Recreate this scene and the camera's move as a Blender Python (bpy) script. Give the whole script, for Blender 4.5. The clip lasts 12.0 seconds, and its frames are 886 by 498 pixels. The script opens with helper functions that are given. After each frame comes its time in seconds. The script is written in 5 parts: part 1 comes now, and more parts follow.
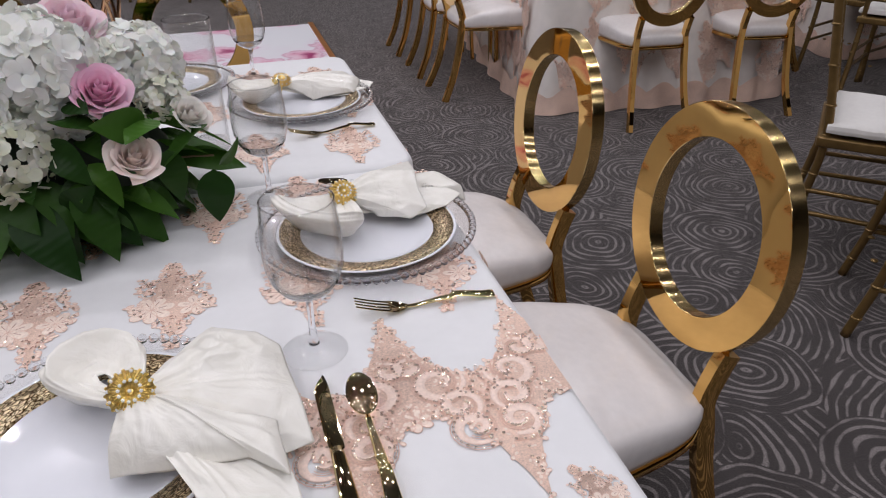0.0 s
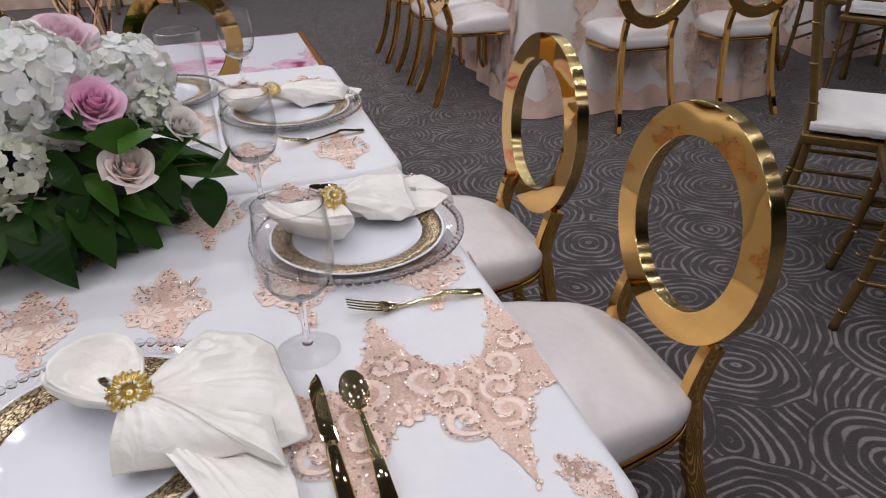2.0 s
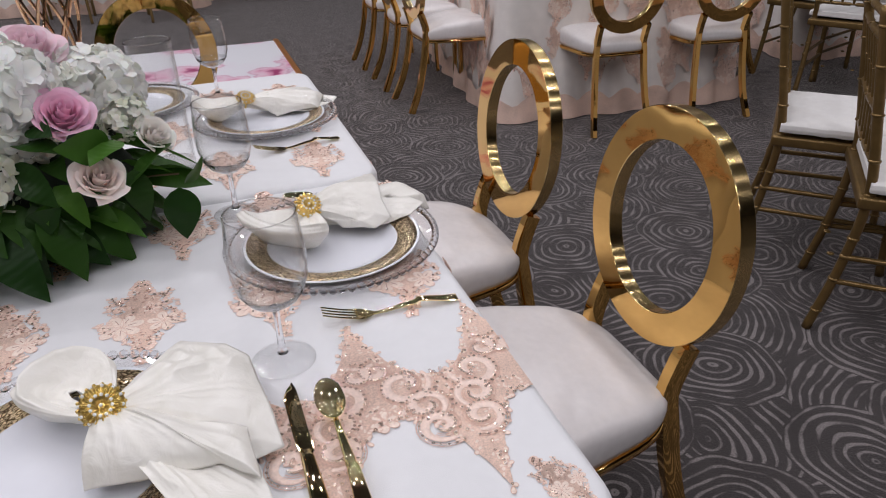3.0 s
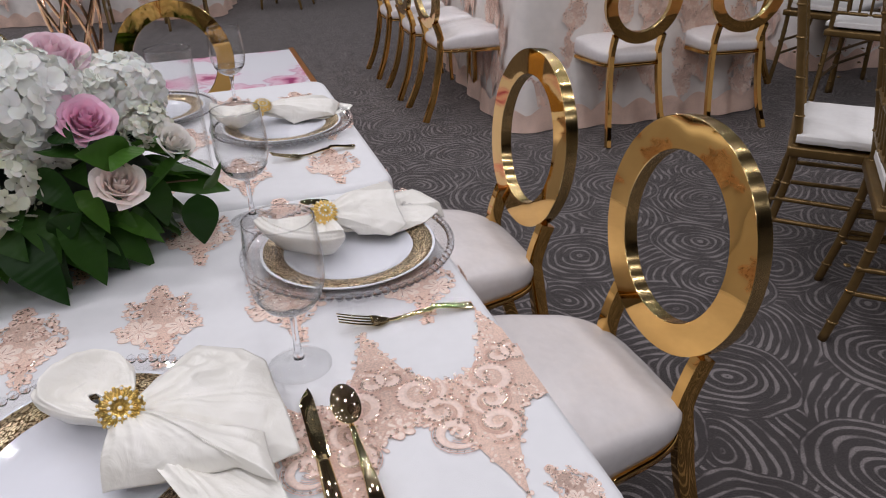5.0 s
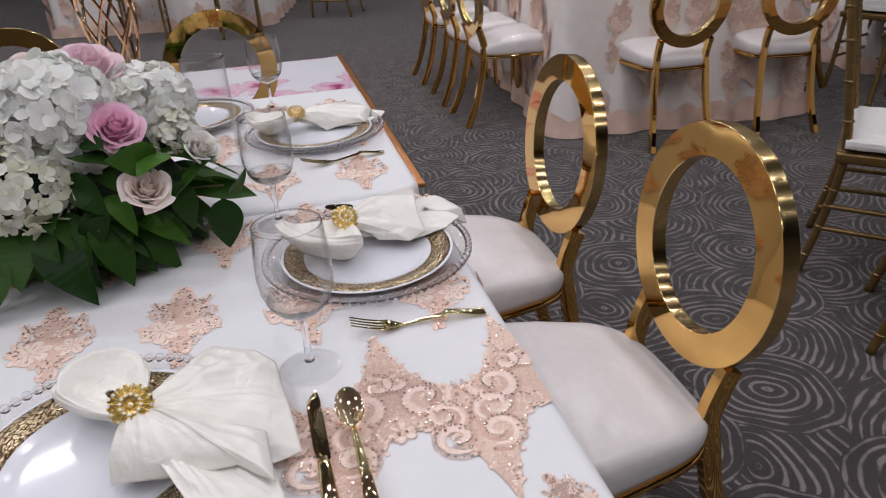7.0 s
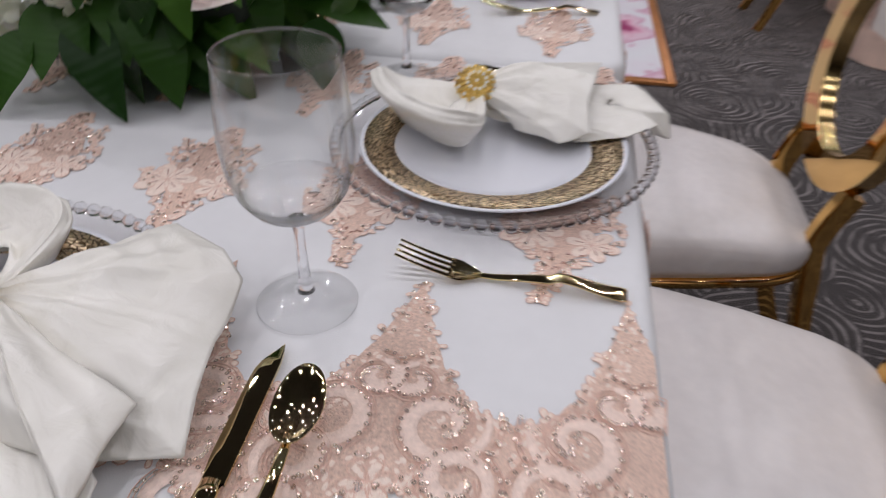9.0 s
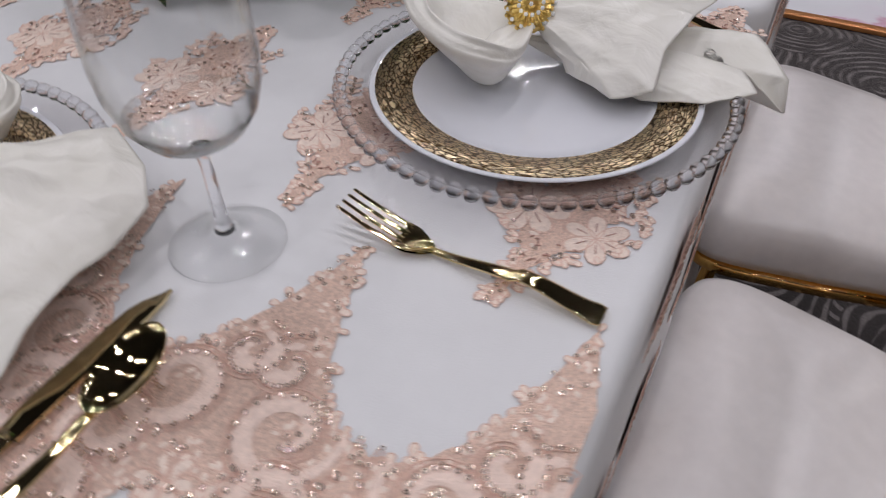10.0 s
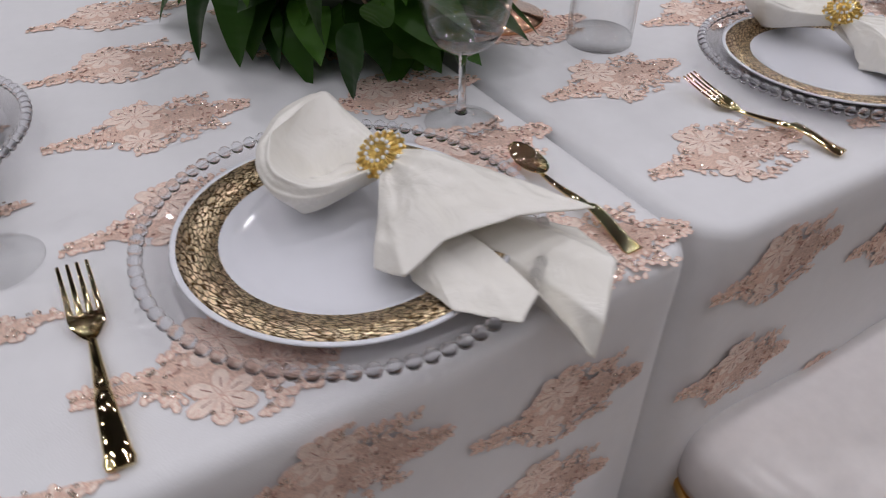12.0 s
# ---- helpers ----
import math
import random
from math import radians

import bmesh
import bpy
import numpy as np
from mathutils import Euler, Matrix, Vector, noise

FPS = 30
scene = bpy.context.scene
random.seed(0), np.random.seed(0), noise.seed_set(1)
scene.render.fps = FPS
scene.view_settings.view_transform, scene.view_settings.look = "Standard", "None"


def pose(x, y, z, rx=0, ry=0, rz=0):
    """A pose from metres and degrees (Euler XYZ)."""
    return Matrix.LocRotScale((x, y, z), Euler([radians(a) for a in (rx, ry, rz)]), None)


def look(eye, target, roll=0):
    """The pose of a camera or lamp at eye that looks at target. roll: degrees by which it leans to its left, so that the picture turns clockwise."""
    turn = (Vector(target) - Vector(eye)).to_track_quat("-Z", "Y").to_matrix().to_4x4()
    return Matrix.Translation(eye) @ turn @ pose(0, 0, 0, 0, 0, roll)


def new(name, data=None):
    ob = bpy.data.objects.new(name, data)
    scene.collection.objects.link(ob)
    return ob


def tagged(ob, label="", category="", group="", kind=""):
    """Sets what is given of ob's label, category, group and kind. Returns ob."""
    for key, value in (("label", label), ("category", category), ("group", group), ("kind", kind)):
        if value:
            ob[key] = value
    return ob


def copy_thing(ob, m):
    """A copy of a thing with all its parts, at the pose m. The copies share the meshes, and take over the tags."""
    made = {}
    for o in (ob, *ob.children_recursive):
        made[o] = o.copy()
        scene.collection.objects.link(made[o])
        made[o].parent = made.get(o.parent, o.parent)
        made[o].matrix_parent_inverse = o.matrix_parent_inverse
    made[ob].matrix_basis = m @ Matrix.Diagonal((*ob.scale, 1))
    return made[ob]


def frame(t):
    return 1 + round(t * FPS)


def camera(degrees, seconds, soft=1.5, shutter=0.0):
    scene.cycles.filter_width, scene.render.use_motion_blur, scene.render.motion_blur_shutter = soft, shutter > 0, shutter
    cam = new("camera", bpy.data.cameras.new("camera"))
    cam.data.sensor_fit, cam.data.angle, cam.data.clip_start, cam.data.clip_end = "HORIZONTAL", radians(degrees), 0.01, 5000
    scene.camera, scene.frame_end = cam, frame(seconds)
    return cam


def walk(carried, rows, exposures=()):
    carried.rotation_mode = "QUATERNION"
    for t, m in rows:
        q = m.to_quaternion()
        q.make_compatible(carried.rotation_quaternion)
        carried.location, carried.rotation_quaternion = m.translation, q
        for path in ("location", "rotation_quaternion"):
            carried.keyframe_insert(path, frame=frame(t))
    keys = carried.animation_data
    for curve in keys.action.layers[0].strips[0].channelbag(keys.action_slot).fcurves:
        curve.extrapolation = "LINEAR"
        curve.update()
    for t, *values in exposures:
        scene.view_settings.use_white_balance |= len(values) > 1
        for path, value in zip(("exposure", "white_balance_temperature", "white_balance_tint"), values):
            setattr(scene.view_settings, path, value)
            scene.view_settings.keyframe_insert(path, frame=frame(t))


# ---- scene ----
cam = camera(64.6, 12.0, soft=1.1, shutter=0.5)
PATH = [
    (0, (0.023, 0.066, 1.242), (0.517, 1.729, 0.246), -0.7),
    (0.5, (0.029, 0.055, 1.245), (0.528, 1.716, 0.25), -0.9),
    (1, (0.024, 0.048, 1.244), (0.522, 1.712, 0.252), -1.2),
    (1.5, (0.019, 0.048, 1.246), (0.52, 1.713, 0.258), -1.3),
    (2, (0.023, 0.041, 1.248), (0.535, 1.706, 0.266), -1.7),
    (2.5, (0.026, 0.036, 1.248), (0.571, 1.696, 0.274), -1.7),
    (3, (0.03, 0.035, 1.251), (0.596, 1.69, 0.281), -1.8),
    (5, (0.024, 0.034, 1.251), (0.563, 1.711, 0.304), -1.8),
    (5.5, (0.024, 0.031, 1.252), (0.559, 1.71, 0.305), -2.0),
    (6, (0.033, 0.03, 1.25), (0.565, 1.711, 0.305), -2.4),
    (6.5, (0.041, 0.019, 1.25), (0.542, 1.709, 0.305), -3.5),
    (6.7, (0.046, 0.01, 1.253), (0.507, 1.718, 0.32), -3.7),
    (8.3, (0.215, 0.169, 1.168), (0.358, 1.93, 0.231), -0.4),
    (8.5, (0.223, 0.206, 1.136), (0.263, 1.924, 0.113), -0.2),
    (8.7, (0.225, 0.252, 1.115), (0.153, 1.918, 0.01), -0.0),
    (9, (0.215, 0.336, 1.092), (-0.03, 1.923, -0.099), 1.1),
    (9.2, (0.214, 0.379, 1.08), (-0.119, 1.894, -0.182), 1.0),
    (9.5, (0.231, 0.415, 1.071), (-0.213, 1.836, -0.264), 0.3),
    (10, (0.327, 0.476, 1.057), (-0.343, 1.762, -0.32), -0.2),
    (10.5, (0.4, 0.515, 1.065), (-0.458, 1.677, -0.319), 1.4),
    (11, (0.448, 0.602, 1.073), (-0.622, 1.674, -0.234), 1.1),
    (11.5, (0.49, 0.692, 1.079), (-0.724, 1.663, -0.179), 1.0),
    (12, (0.563, 0.771, 1.097), (-0.757, 1.597, -0.158), 1.5),
]
walk(cam, [(t, look(eye, target, roll)) for t, eye, target, roll in PATH],
     exposures=((0.0, 0.06), (6.7, 0.06), (8.5, 0.0), (9.5, -0.36), (10.5, -0.33), (12.0, -0.30)))

# ---- light: a ballroom ceiling with rows of recessed lamps ----
world = bpy.data.worlds.new("world")
scene.world = world
world.use_nodes = True
world.node_tree.nodes["Background"].inputs[0].default_value = (0.05, 0.05, 0.055, 1)
CEIL = 3.7
EDGE = 0.31      # the table's side nearest the aisle
TOP = 0.76       # the tabletop
LAMPS = [(-3.91 + 1.35 * ix, -2.55 + 1.25 * iy) for ix in range(6) for iy in range(10)]
for x, y in LAMPS:
    data = bpy.data.lights.new("downlight_lamp", "AREA")
    data.shape, data.size, data.energy = "DISK", 0.11, 6.9
    data.color = (0.955, 0.93, 0.99)
    lamp = new("downlight_lamp", data)
    lamp.matrix_world = pose(x, y, CEIL - 0.03)


# ---- materials ----
def tree_of(name):
    m = bpy.data.materials.new(name)
    m.use_nodes = True
    return m, m.node_tree.nodes, m.node_tree.links, m.node_tree.nodes["Principled BSDF"]


def surface(name, color, rough=0.5, metal=0.0, vary=0.08, grain=60.0, bump=0.0, bump_scale=200.0, sheen=0.0, emit=0.0):
    """A plain surface whose colour and gloss vary at two scales, with a fine relief."""
    m, nodes, links, bsdf = tree_of(name)
    coord = nodes.new("ShaderNodeTexCoord")
    big, small = nodes.new("ShaderNodeTexNoise"), nodes.new("ShaderNodeTexNoise")
    big.inputs["Scale"].default_value, small.inputs["Scale"].default_value = 6.0, grain
    for n in (big, small):
        links.new(coord.outputs["Object"], n.inputs["Vector"])
    add = nodes.new("ShaderNodeMath")
    add.operation = "ADD"
    links.new(big.outputs["Fac"], add.inputs[0])
    links.new(small.outputs["Fac"], add.inputs[1])
    ramp = nodes.new("ShaderNodeValToRGB")
    lo, hi = [tuple(min(1, c * k) for c in color) + (1,) for k in (1 - vary, 1 + vary)]
    ramp.color_ramp.elements[0].position, ramp.color_ramp.elements[1].position = 0.35, 0.65
    ramp.color_ramp.elements[0].color, ramp.color_ramp.elements[1].color = lo, hi
    half = nodes.new("ShaderNodeMath")
    half.operation, half.inputs[1].default_value = "MULTIPLY", 0.5
    links.new(add.outputs[0], half.inputs[0])
    links.new(half.outputs[0], ramp.inputs["Fac"])
    links.new(ramp.outputs["Color"], bsdf.inputs["Base Color"])
    bsdf.inputs["Roughness"].default_value, bsdf.inputs["Metallic"].default_value = rough, metal
    if sheen:
        bsdf.inputs["Sheen Weight"].default_value = sheen
    if bump:
        fine = nodes.new("ShaderNodeTexNoise")
        fine.inputs["Scale"].default_value = bump_scale
        links.new(coord.outputs["Object"], fine.inputs["Vector"])
        relief = nodes.new("ShaderNodeBump")
        relief.inputs["Strength"].default_value, relief.inputs["Distance"].default_value = bump, 0.002
        links.new(fine.outputs["Fac"], relief.inputs["Height"])
        links.new(relief.outputs["Normal"], bsdf.inputs["Normal"])
    if emit:
        bsdf.inputs["Emission Color"].default_value = (1, 0.95, 0.88, 1)
        bsdf.inputs["Emission Strength"].default_value = emit
    return m


def glass(name, tint=(1, 1, 1)):
    """Solid clear glass that bends light."""
    m, nodes, links, bsdf = tree_of(name)
    bsdf.inputs["Base Color"].default_value = (*tint, 1)
    bsdf.inputs["Transmission Weight"].default_value = 1.0
    bsdf.inputs["Roughness"].default_value = 0.0
    bsdf.inputs["IOR"].default_value = 1.5
    return m


def thin_glass(name, tint, gloss=1.0):
    """Thin blown glass: clear, with gloss that grows at a glancing view."""
    m, nodes, links, bsdf = tree_of(name)
    clear, shine, mix = nodes.new("ShaderNodeBsdfTransparent"), nodes.new("ShaderNodeBsdfGlossy"), nodes.new("ShaderNodeMixShader")
    shine.inputs["Roughness"].default_value = 0.01
    body = nodes.new("ShaderNodeMix")
    body.data_type = "RGBA"
    body.inputs["A"].default_value, body.inputs["B"].default_value = (*tint, 1), (*[0.92 * c for c in tint], 1)
    links.new(body.outputs["Result"], clear.inputs["Color"])
    facing, power, scale = nodes.new("ShaderNodeLayerWeight"), nodes.new("ShaderNodeMath"), nodes.new("ShaderNodeMath")
    facing.inputs["Blend"].default_value = 0.5
    power.operation, power.inputs[1].default_value = "POWER", 3.6
    scale.operation, scale.inputs[1].default_value, scale.inputs[2].default_value, scale.use_clamp = "MULTIPLY_ADD", 0.8 * gloss, 0.04 * gloss, True
    links.new(facing.outputs["Facing"], power.inputs[0])
    links.new(power.outputs[0], scale.inputs[0])
    links.new(power.outputs[0], body.inputs["Factor"])
    links.new(scale.outputs[0], mix.inputs[0])
    links.new(clear.outputs[0], mix.inputs[1])
    links.new(shine.outputs[0], mix.inputs[2])
    links.new(mix.outputs[0], nodes["Material Output"].inputs["Surface"])
    return m


def carpet_material():
    """Charcoal loop pile with paler broken rings, round scattered centres."""
    m, nodes, links, bsdf = tree_of("carpet")
    coord = nodes.new("ShaderNodeTexCoord")
    warp = nodes.new("ShaderNodeTexNoise")
    warp.inputs["Scale"].default_value, warp.inputs["Detail"].default_value = 3.2, 2.0
    links.new(coord.outputs["Object"], warp.inputs["Vector"])
    shift = nodes.new("ShaderNodeVectorMath")
    shift.operation = "MULTIPLY_ADD"
    shift.inputs[1].default_value = (0.13, 0.13, 0.0)
    links.new(warp.outputs["Color"], shift.inputs[0])
    links.new(coord.outputs["Object"], shift.inputs[2])
    rings = []
    for k, spot in enumerate(((0.0, 0.0, 0.0), (0.19, 0.23, 0.0))):
        move = nodes.new("ShaderNodeVectorMath")
        move.operation, move.inputs[1].default_value = "ADD", spot
        links.new(shift.outputs[0], move.inputs[0])
        cells = nodes.new("ShaderNodeTexVoronoi")
        cells.voronoi_dimensions, cells.inputs["Scale"].default_value = "2D", 2.5
        cells.inputs["Randomness"].default_value = 0.55
        links.new(move.outputs[0], cells.inputs["Vector"])
        wave = nodes.new("ShaderNodeMath")
        wave.operation, wave.inputs[1].default_value = "MULTIPLY", 90.0
        links.new(cells.outputs["Distance"], wave.inputs[0])
        ring = nodes.new("ShaderNodeMath")
        ring.operation = "SINE"
        links.new(wave.outputs[0], ring.inputs[0])
        rings.append((cells, ring))
    inside = nodes.new("ShaderNodeMath")
    inside.operation, inside.inputs[1].default_value = "LESS_THAN", 0.46
    links.new(rings[0][0].outputs["Distance"], inside.inputs[0])
    sine = nodes.new("ShaderNodeMix")
    links.new(inside.outputs[0], sine.inputs["Factor"])
    links.new(rings[1][1].outputs[0], sine.inputs["A"])
    links.new(rings[0][1].outputs[0], sine.inputs["B"])
    patch = nodes.new("ShaderNodeTexNoise")
    patch.inputs["Scale"].default_value, patch.inputs["Detail"].default_value = 13.0, 4.0
    links.new(coord.outputs["Object"], patch.inputs["Vector"])
    mix = nodes.new("ShaderNodeMath")
    mix.operation, mix.inputs[1].default_value, mix.inputs[2].default_value = "MULTIPLY_ADD", 3.2, -1.9
    links.new(patch.outputs["Fac"], mix.inputs[0])
    total = nodes.new("ShaderNodeMath")
    total.operation = "ADD"
    links.new(sine.outputs[0], total.inputs[0])
    links.new(mix.outputs[0], total.inputs[1])
    ramp = nodes.new("ShaderNodeValToRGB")
    ramp.color_ramp.elements[0].position, ramp.color_ramp.elements[1].position = 0.1, 0.75
    ramp.color_ramp.elements[0].color, ramp.color_ramp.elements[1].color = (0.042, 0.036, 0.036, 1), (0.190, 0.170, 0.168, 1)
    links.new(total.outputs[0], ramp.inputs["Fac"])
    pile = nodes.new("ShaderNodeTexNoise")
    pile.inputs["Scale"].default_value, pile.inputs["Detail"].default_value = 260.0, 2.0
    links.new(coord.outputs["Object"], pile.inputs["Vector"])
    blend = nodes.new("ShaderNodeMix")
    blend.data_type, blend.blend_type = "RGBA", "OVERLAY"
    blend.inputs["Factor"].default_value = 0.95
    links.new(ramp.outputs["Color"], blend.inputs["A"])
    links.new(pile.outputs["Fac"], blend.inputs["B"])
    links.new(blend.outputs["Result"], bsdf.inputs["Base Color"])
    relief = nodes.new("ShaderNodeBump")
    relief.inputs["Strength"].default_value, relief.inputs["Distance"].default_value = 0.6, 0.004
    links.new(pile.outputs["Fac"], relief.inputs["Height"])
    links.new(relief.outputs["Normal"], bsdf.inputs["Normal"])
    bsdf.inputs["Roughness"].default_value = 0.95
    bsdf.inputs["Sheen Weight"].default_value, bsdf.inputs["Sheen Roughness"].default_value = 0.45, 0.32
    bsdf.inputs["Sheen Tint"].default_value = (1.0, 0.94, 0.91, 1)
    return m


CARPET = carpet_material()
WALL = surface("wall_paint", (0.30, 0.27, 0.245), 0.7, bump=0.1)
CEILING = surface("ceiling_paint", (0.05, 0.048, 0.048), 0.8)
CLOTH = surface("white_satin_cloth", (0.735, 0.735, 0.75), 0.62, vary=0.02, bump=0.12, bump_scale=900, sheen=0.2)
# white cloth of the far tables, the warm cast of its shade in the colour
FAR_CLOTH = surface("shade_warmed_white_cloth", (0.80, 0.75, 0.715), 0.6, vary=0.05, grain=20, bump=0.3, bump_scale=120)
LACE = surface("blush_lace", (0.90, 0.73, 0.635), 0.6, vary=0.14, grain=300, bump=0.6, bump_scale=700)
SEQUIN = surface("bronze_sequin", (0.91, 0.69, 0.59), 0.20, 0.8, vary=0.25, grain=500)
GOLD = surface("polished_gold_steel", (0.74, 0.45, 0.145), 0.035, 1.0, vary=0.06, grain=15)
SEAT = surface("white_leatherette", (0.76, 0.725, 0.72), 0.27, vary=0.04, bump=0.7, bump_scale=11)
CHINA = surface("white_china", (0.75, 0.76, 0.81), 0.10, vary=0.01)
CUTLERY = surface("gold_cutlery", (0.80, 0.66, 0.38), 0.025, 1.0, vary=0.04)


def satin_material():
    """Ivory satin: soft gloss, fine crosswise crinkles and faint woven figures."""
    m, nodes, links, bsdf = tree_of("ivory_satin_napkin")
    coord = nodes.new("ShaderNodeTexCoord")
    crinkle, weave = nodes.new("ShaderNodeTexNoise"), nodes.new("ShaderNodeTexNoise")
    crinkle.inputs["Scale"].default_value, crinkle.inputs["Detail"].default_value, crinkle.inputs["Distortion"].default_value = 30.0, 4.0, 0.6
    weave.inputs["Scale"].default_value = 420.0
    for n in (crinkle, weave):
        links.new(coord.outputs["Object"], n.inputs["Vector"])
    mix = nodes.new("ShaderNodeMath")
    mix.operation, mix.inputs[1].default_value = "MULTIPLY_ADD", 0.004
    links.new(weave.outputs["Fac"], mix.inputs[0])
    links.new(crinkle.outputs["Fac"], mix.inputs[2])
    relief = nodes.new("ShaderNodeBump")
    relief.inputs["Strength"].default_value, relief.inputs["Distance"].default_value = 0.55, 0.007
    links.new(mix.outputs[0], relief.inputs["Height"])
    links.new(relief.outputs["Normal"], bsdf.inputs["Normal"])
    ramp = nodes.new("ShaderNodeValToRGB")
    ramp.color_ramp.elements[0].position, ramp.color_ramp.elements[1].position = 0.35, 0.65
    ramp.color_ramp.elements[0].color, ramp.color_ramp.elements[1].color = (0.79, 0.765, 0.70, 1), (0.85, 0.825, 0.77, 1)
    links.new(crinkle.outputs["Fac"], ramp.inputs["Fac"])
    links.new(ramp.outputs["Color"], bsdf.inputs["Base Color"])
    gloss = nodes.new("ShaderNodeMapRange")
    gloss.inputs["To Min"].default_value, gloss.inputs["To Max"].default_value = 0.27, 0.37
    links.new(weave.outputs["Fac"], gloss.inputs["Value"])
    links.new(gloss.outputs[0], bsdf.inputs["Roughness"])
    bsdf.inputs["Anisotropic"].default_value = 0.5
    bsdf.inputs["Specular IOR Level"].default_value = 0.75
    bsdf.inputs["Sheen Weight"].default_value, bsdf.inputs["Sheen Roughness"].default_value = 0.15, 0.4
    return m


NAPKIN = satin_material()
GLASS = thin_glass("clear_glass", (0.996, 0.997, 0.997), 1.0)
BOWL_GLASS = thin_glass("thick_bowl_glass", (0.994, 0.995, 0.995), 2.2)
ACRYLIC = thin_glass("clear_acrylic", (0.994, 0.990, 0.991), 0.6)
BEAD_GLASS = glass("bead_glass", (0.98, 0.98, 1.0))



# ---- mesh helpers ----
def finish(name, bm, material, smooth=True, sharp=0):
    me = bpy.data.meshes.new(name)
    bmesh.ops.recalc_face_normals(bm, faces=bm.faces)
    bm.to_mesh(me)
    bm.free()
    for p in me.polygons:
        p.use_smooth = smooth
    if sharp:
        me.set_sharp_from_angle(angle=radians(sharp))
    me.materials.append(material)
    return me


def part(name, bm, material, parent=None, label="", smooth=True, at=None, sharp=0):
    """Links a bmesh as one mesh object, under a thing where one is given."""
    ob = new(name, finish(name, bm, material, smooth, sharp))
    if parent is not None:
        ob.parent = parent
    if at is not None:
        ob.matrix_basis = at
    if label:
        tagged(ob, label)
    return ob


def thing(name, at, label, category, group="", kind=""):
    ob = new(name)
    ob.matrix_basis = at
    return tagged(ob, label, category, group, kind)


def block(x0, x1, y0, y1, z0, z1, bevel=0.0, bm=None):
    bm = bm or bmesh.new()
    made = bmesh.ops.create_cube(bm, size=1, matrix=Matrix.LocRotScale(((x0 + x1) / 2, (y0 + y1) / 2, (z0 + z1) / 2), None, (x1 - x0, y1 - y0, z1 - z0)))
    if bevel:
        edges = list({e for v in made["verts"] for e in v.link_edges})
        bmesh.ops.bevel(bm, geom=edges, offset=bevel, segments=3, affect="EDGES", profile=0.5)
    return bm


def lathe(profile, steps=48, bm=None, m=Matrix()):
    """A turned body from (radius, height) pairs; closed where the radius is 0."""
    bm = bm or bmesh.new()
    rings = []
    for r, z in profile:
        if r < 1e-6:
            rings.append([bm.verts.new(m @ Vector((0, 0, z)))])
        else:
            rings.append([bm.verts.new(m @ Vector((r * math.cos(2 * math.pi * k / steps), r * math.sin(2 * math.pi * k / steps), z))) for k in range(steps)])
    for a, b in zip(rings, rings[1:]):
        for k in range(steps):
            q = (k + 1) % steps
            if len(a) == 1 and len(b) > 1:
                bm.faces.new((a[0], b[k], b[q]))
            elif len(b) == 1 and len(a) > 1:
                bm.faces.new((a[k], a[q], b[0]))
            elif len(a) > 1:
                bm.faces.new((a[k], a[q], b[q], b[k]))
    return bm


def smooth_path(points, per=8):
    """Catmull-Rom points through the given ones."""
    pts = [Vector(p) for p in points]
    pts = [2 * pts[0] - pts[1]] + pts + [2 * pts[-1] - pts[-2]]
    out = []
    for i in range(1, len(pts) - 2):
        p0, p1, p2, p3 = pts[i - 1:i + 3]
        for k in range(per):
            t = k / per
            out.append(0.5 * ((2 * p1) + (p2 - p0) * t + (2 * p0 - 5 * p1 + 4 * p2 - p3) * t * t + (3 * p1 - p0 - 3 * p2 + p3) * t ** 3))
    return out + [pts[-2]]


def sweep(path, half_w, half_t, side, bm=None, steps=10, square=False, cap=True):
    """A bar along a path: half_w across 'side', half_t across the third way; numbers or lists."""
    bm = bm or bmesh.new()
    rings, n = [], len(path)
    for i, p in enumerate(path):
        along = (path[min(i + 1, n - 1)] - path[max(i - 1, 0)]).normalized()
        s = Vector(side)
        s = (s - along * s.dot(along)).normalized()
        u = along.cross(s)
        w = half_w[i] if isinstance(half_w, (list, tuple)) else half_w
        h = half_t[i] if isinstance(half_t, (list, tuple)) else half_t
        if square:
            ring = [(-1, -.7), (-.9, -1), (.9, -1), (1, -.7), (1, .7), (.9, 1), (-.9, 1), (-1, .7)]
        else:
            ring = [(math.cos(2 * math.pi * k / steps), math.sin(2 * math.pi * k / steps)) for k in range(steps)]
        rings.append([bm.verts.new(p + s * (a * w) + u * (b * h)) for a, b in ring])
    for a, b in zip(rings, rings[1:]):
        for k in range(len(a)):
            q = (k + 1) % len(a)
            bm.faces.new((a[k], a[q], b[q], b[k]))
    if cap:
        bm.faces.new(rings[0][::-1])
        bm.faces.new(rings[-1])
    return bm


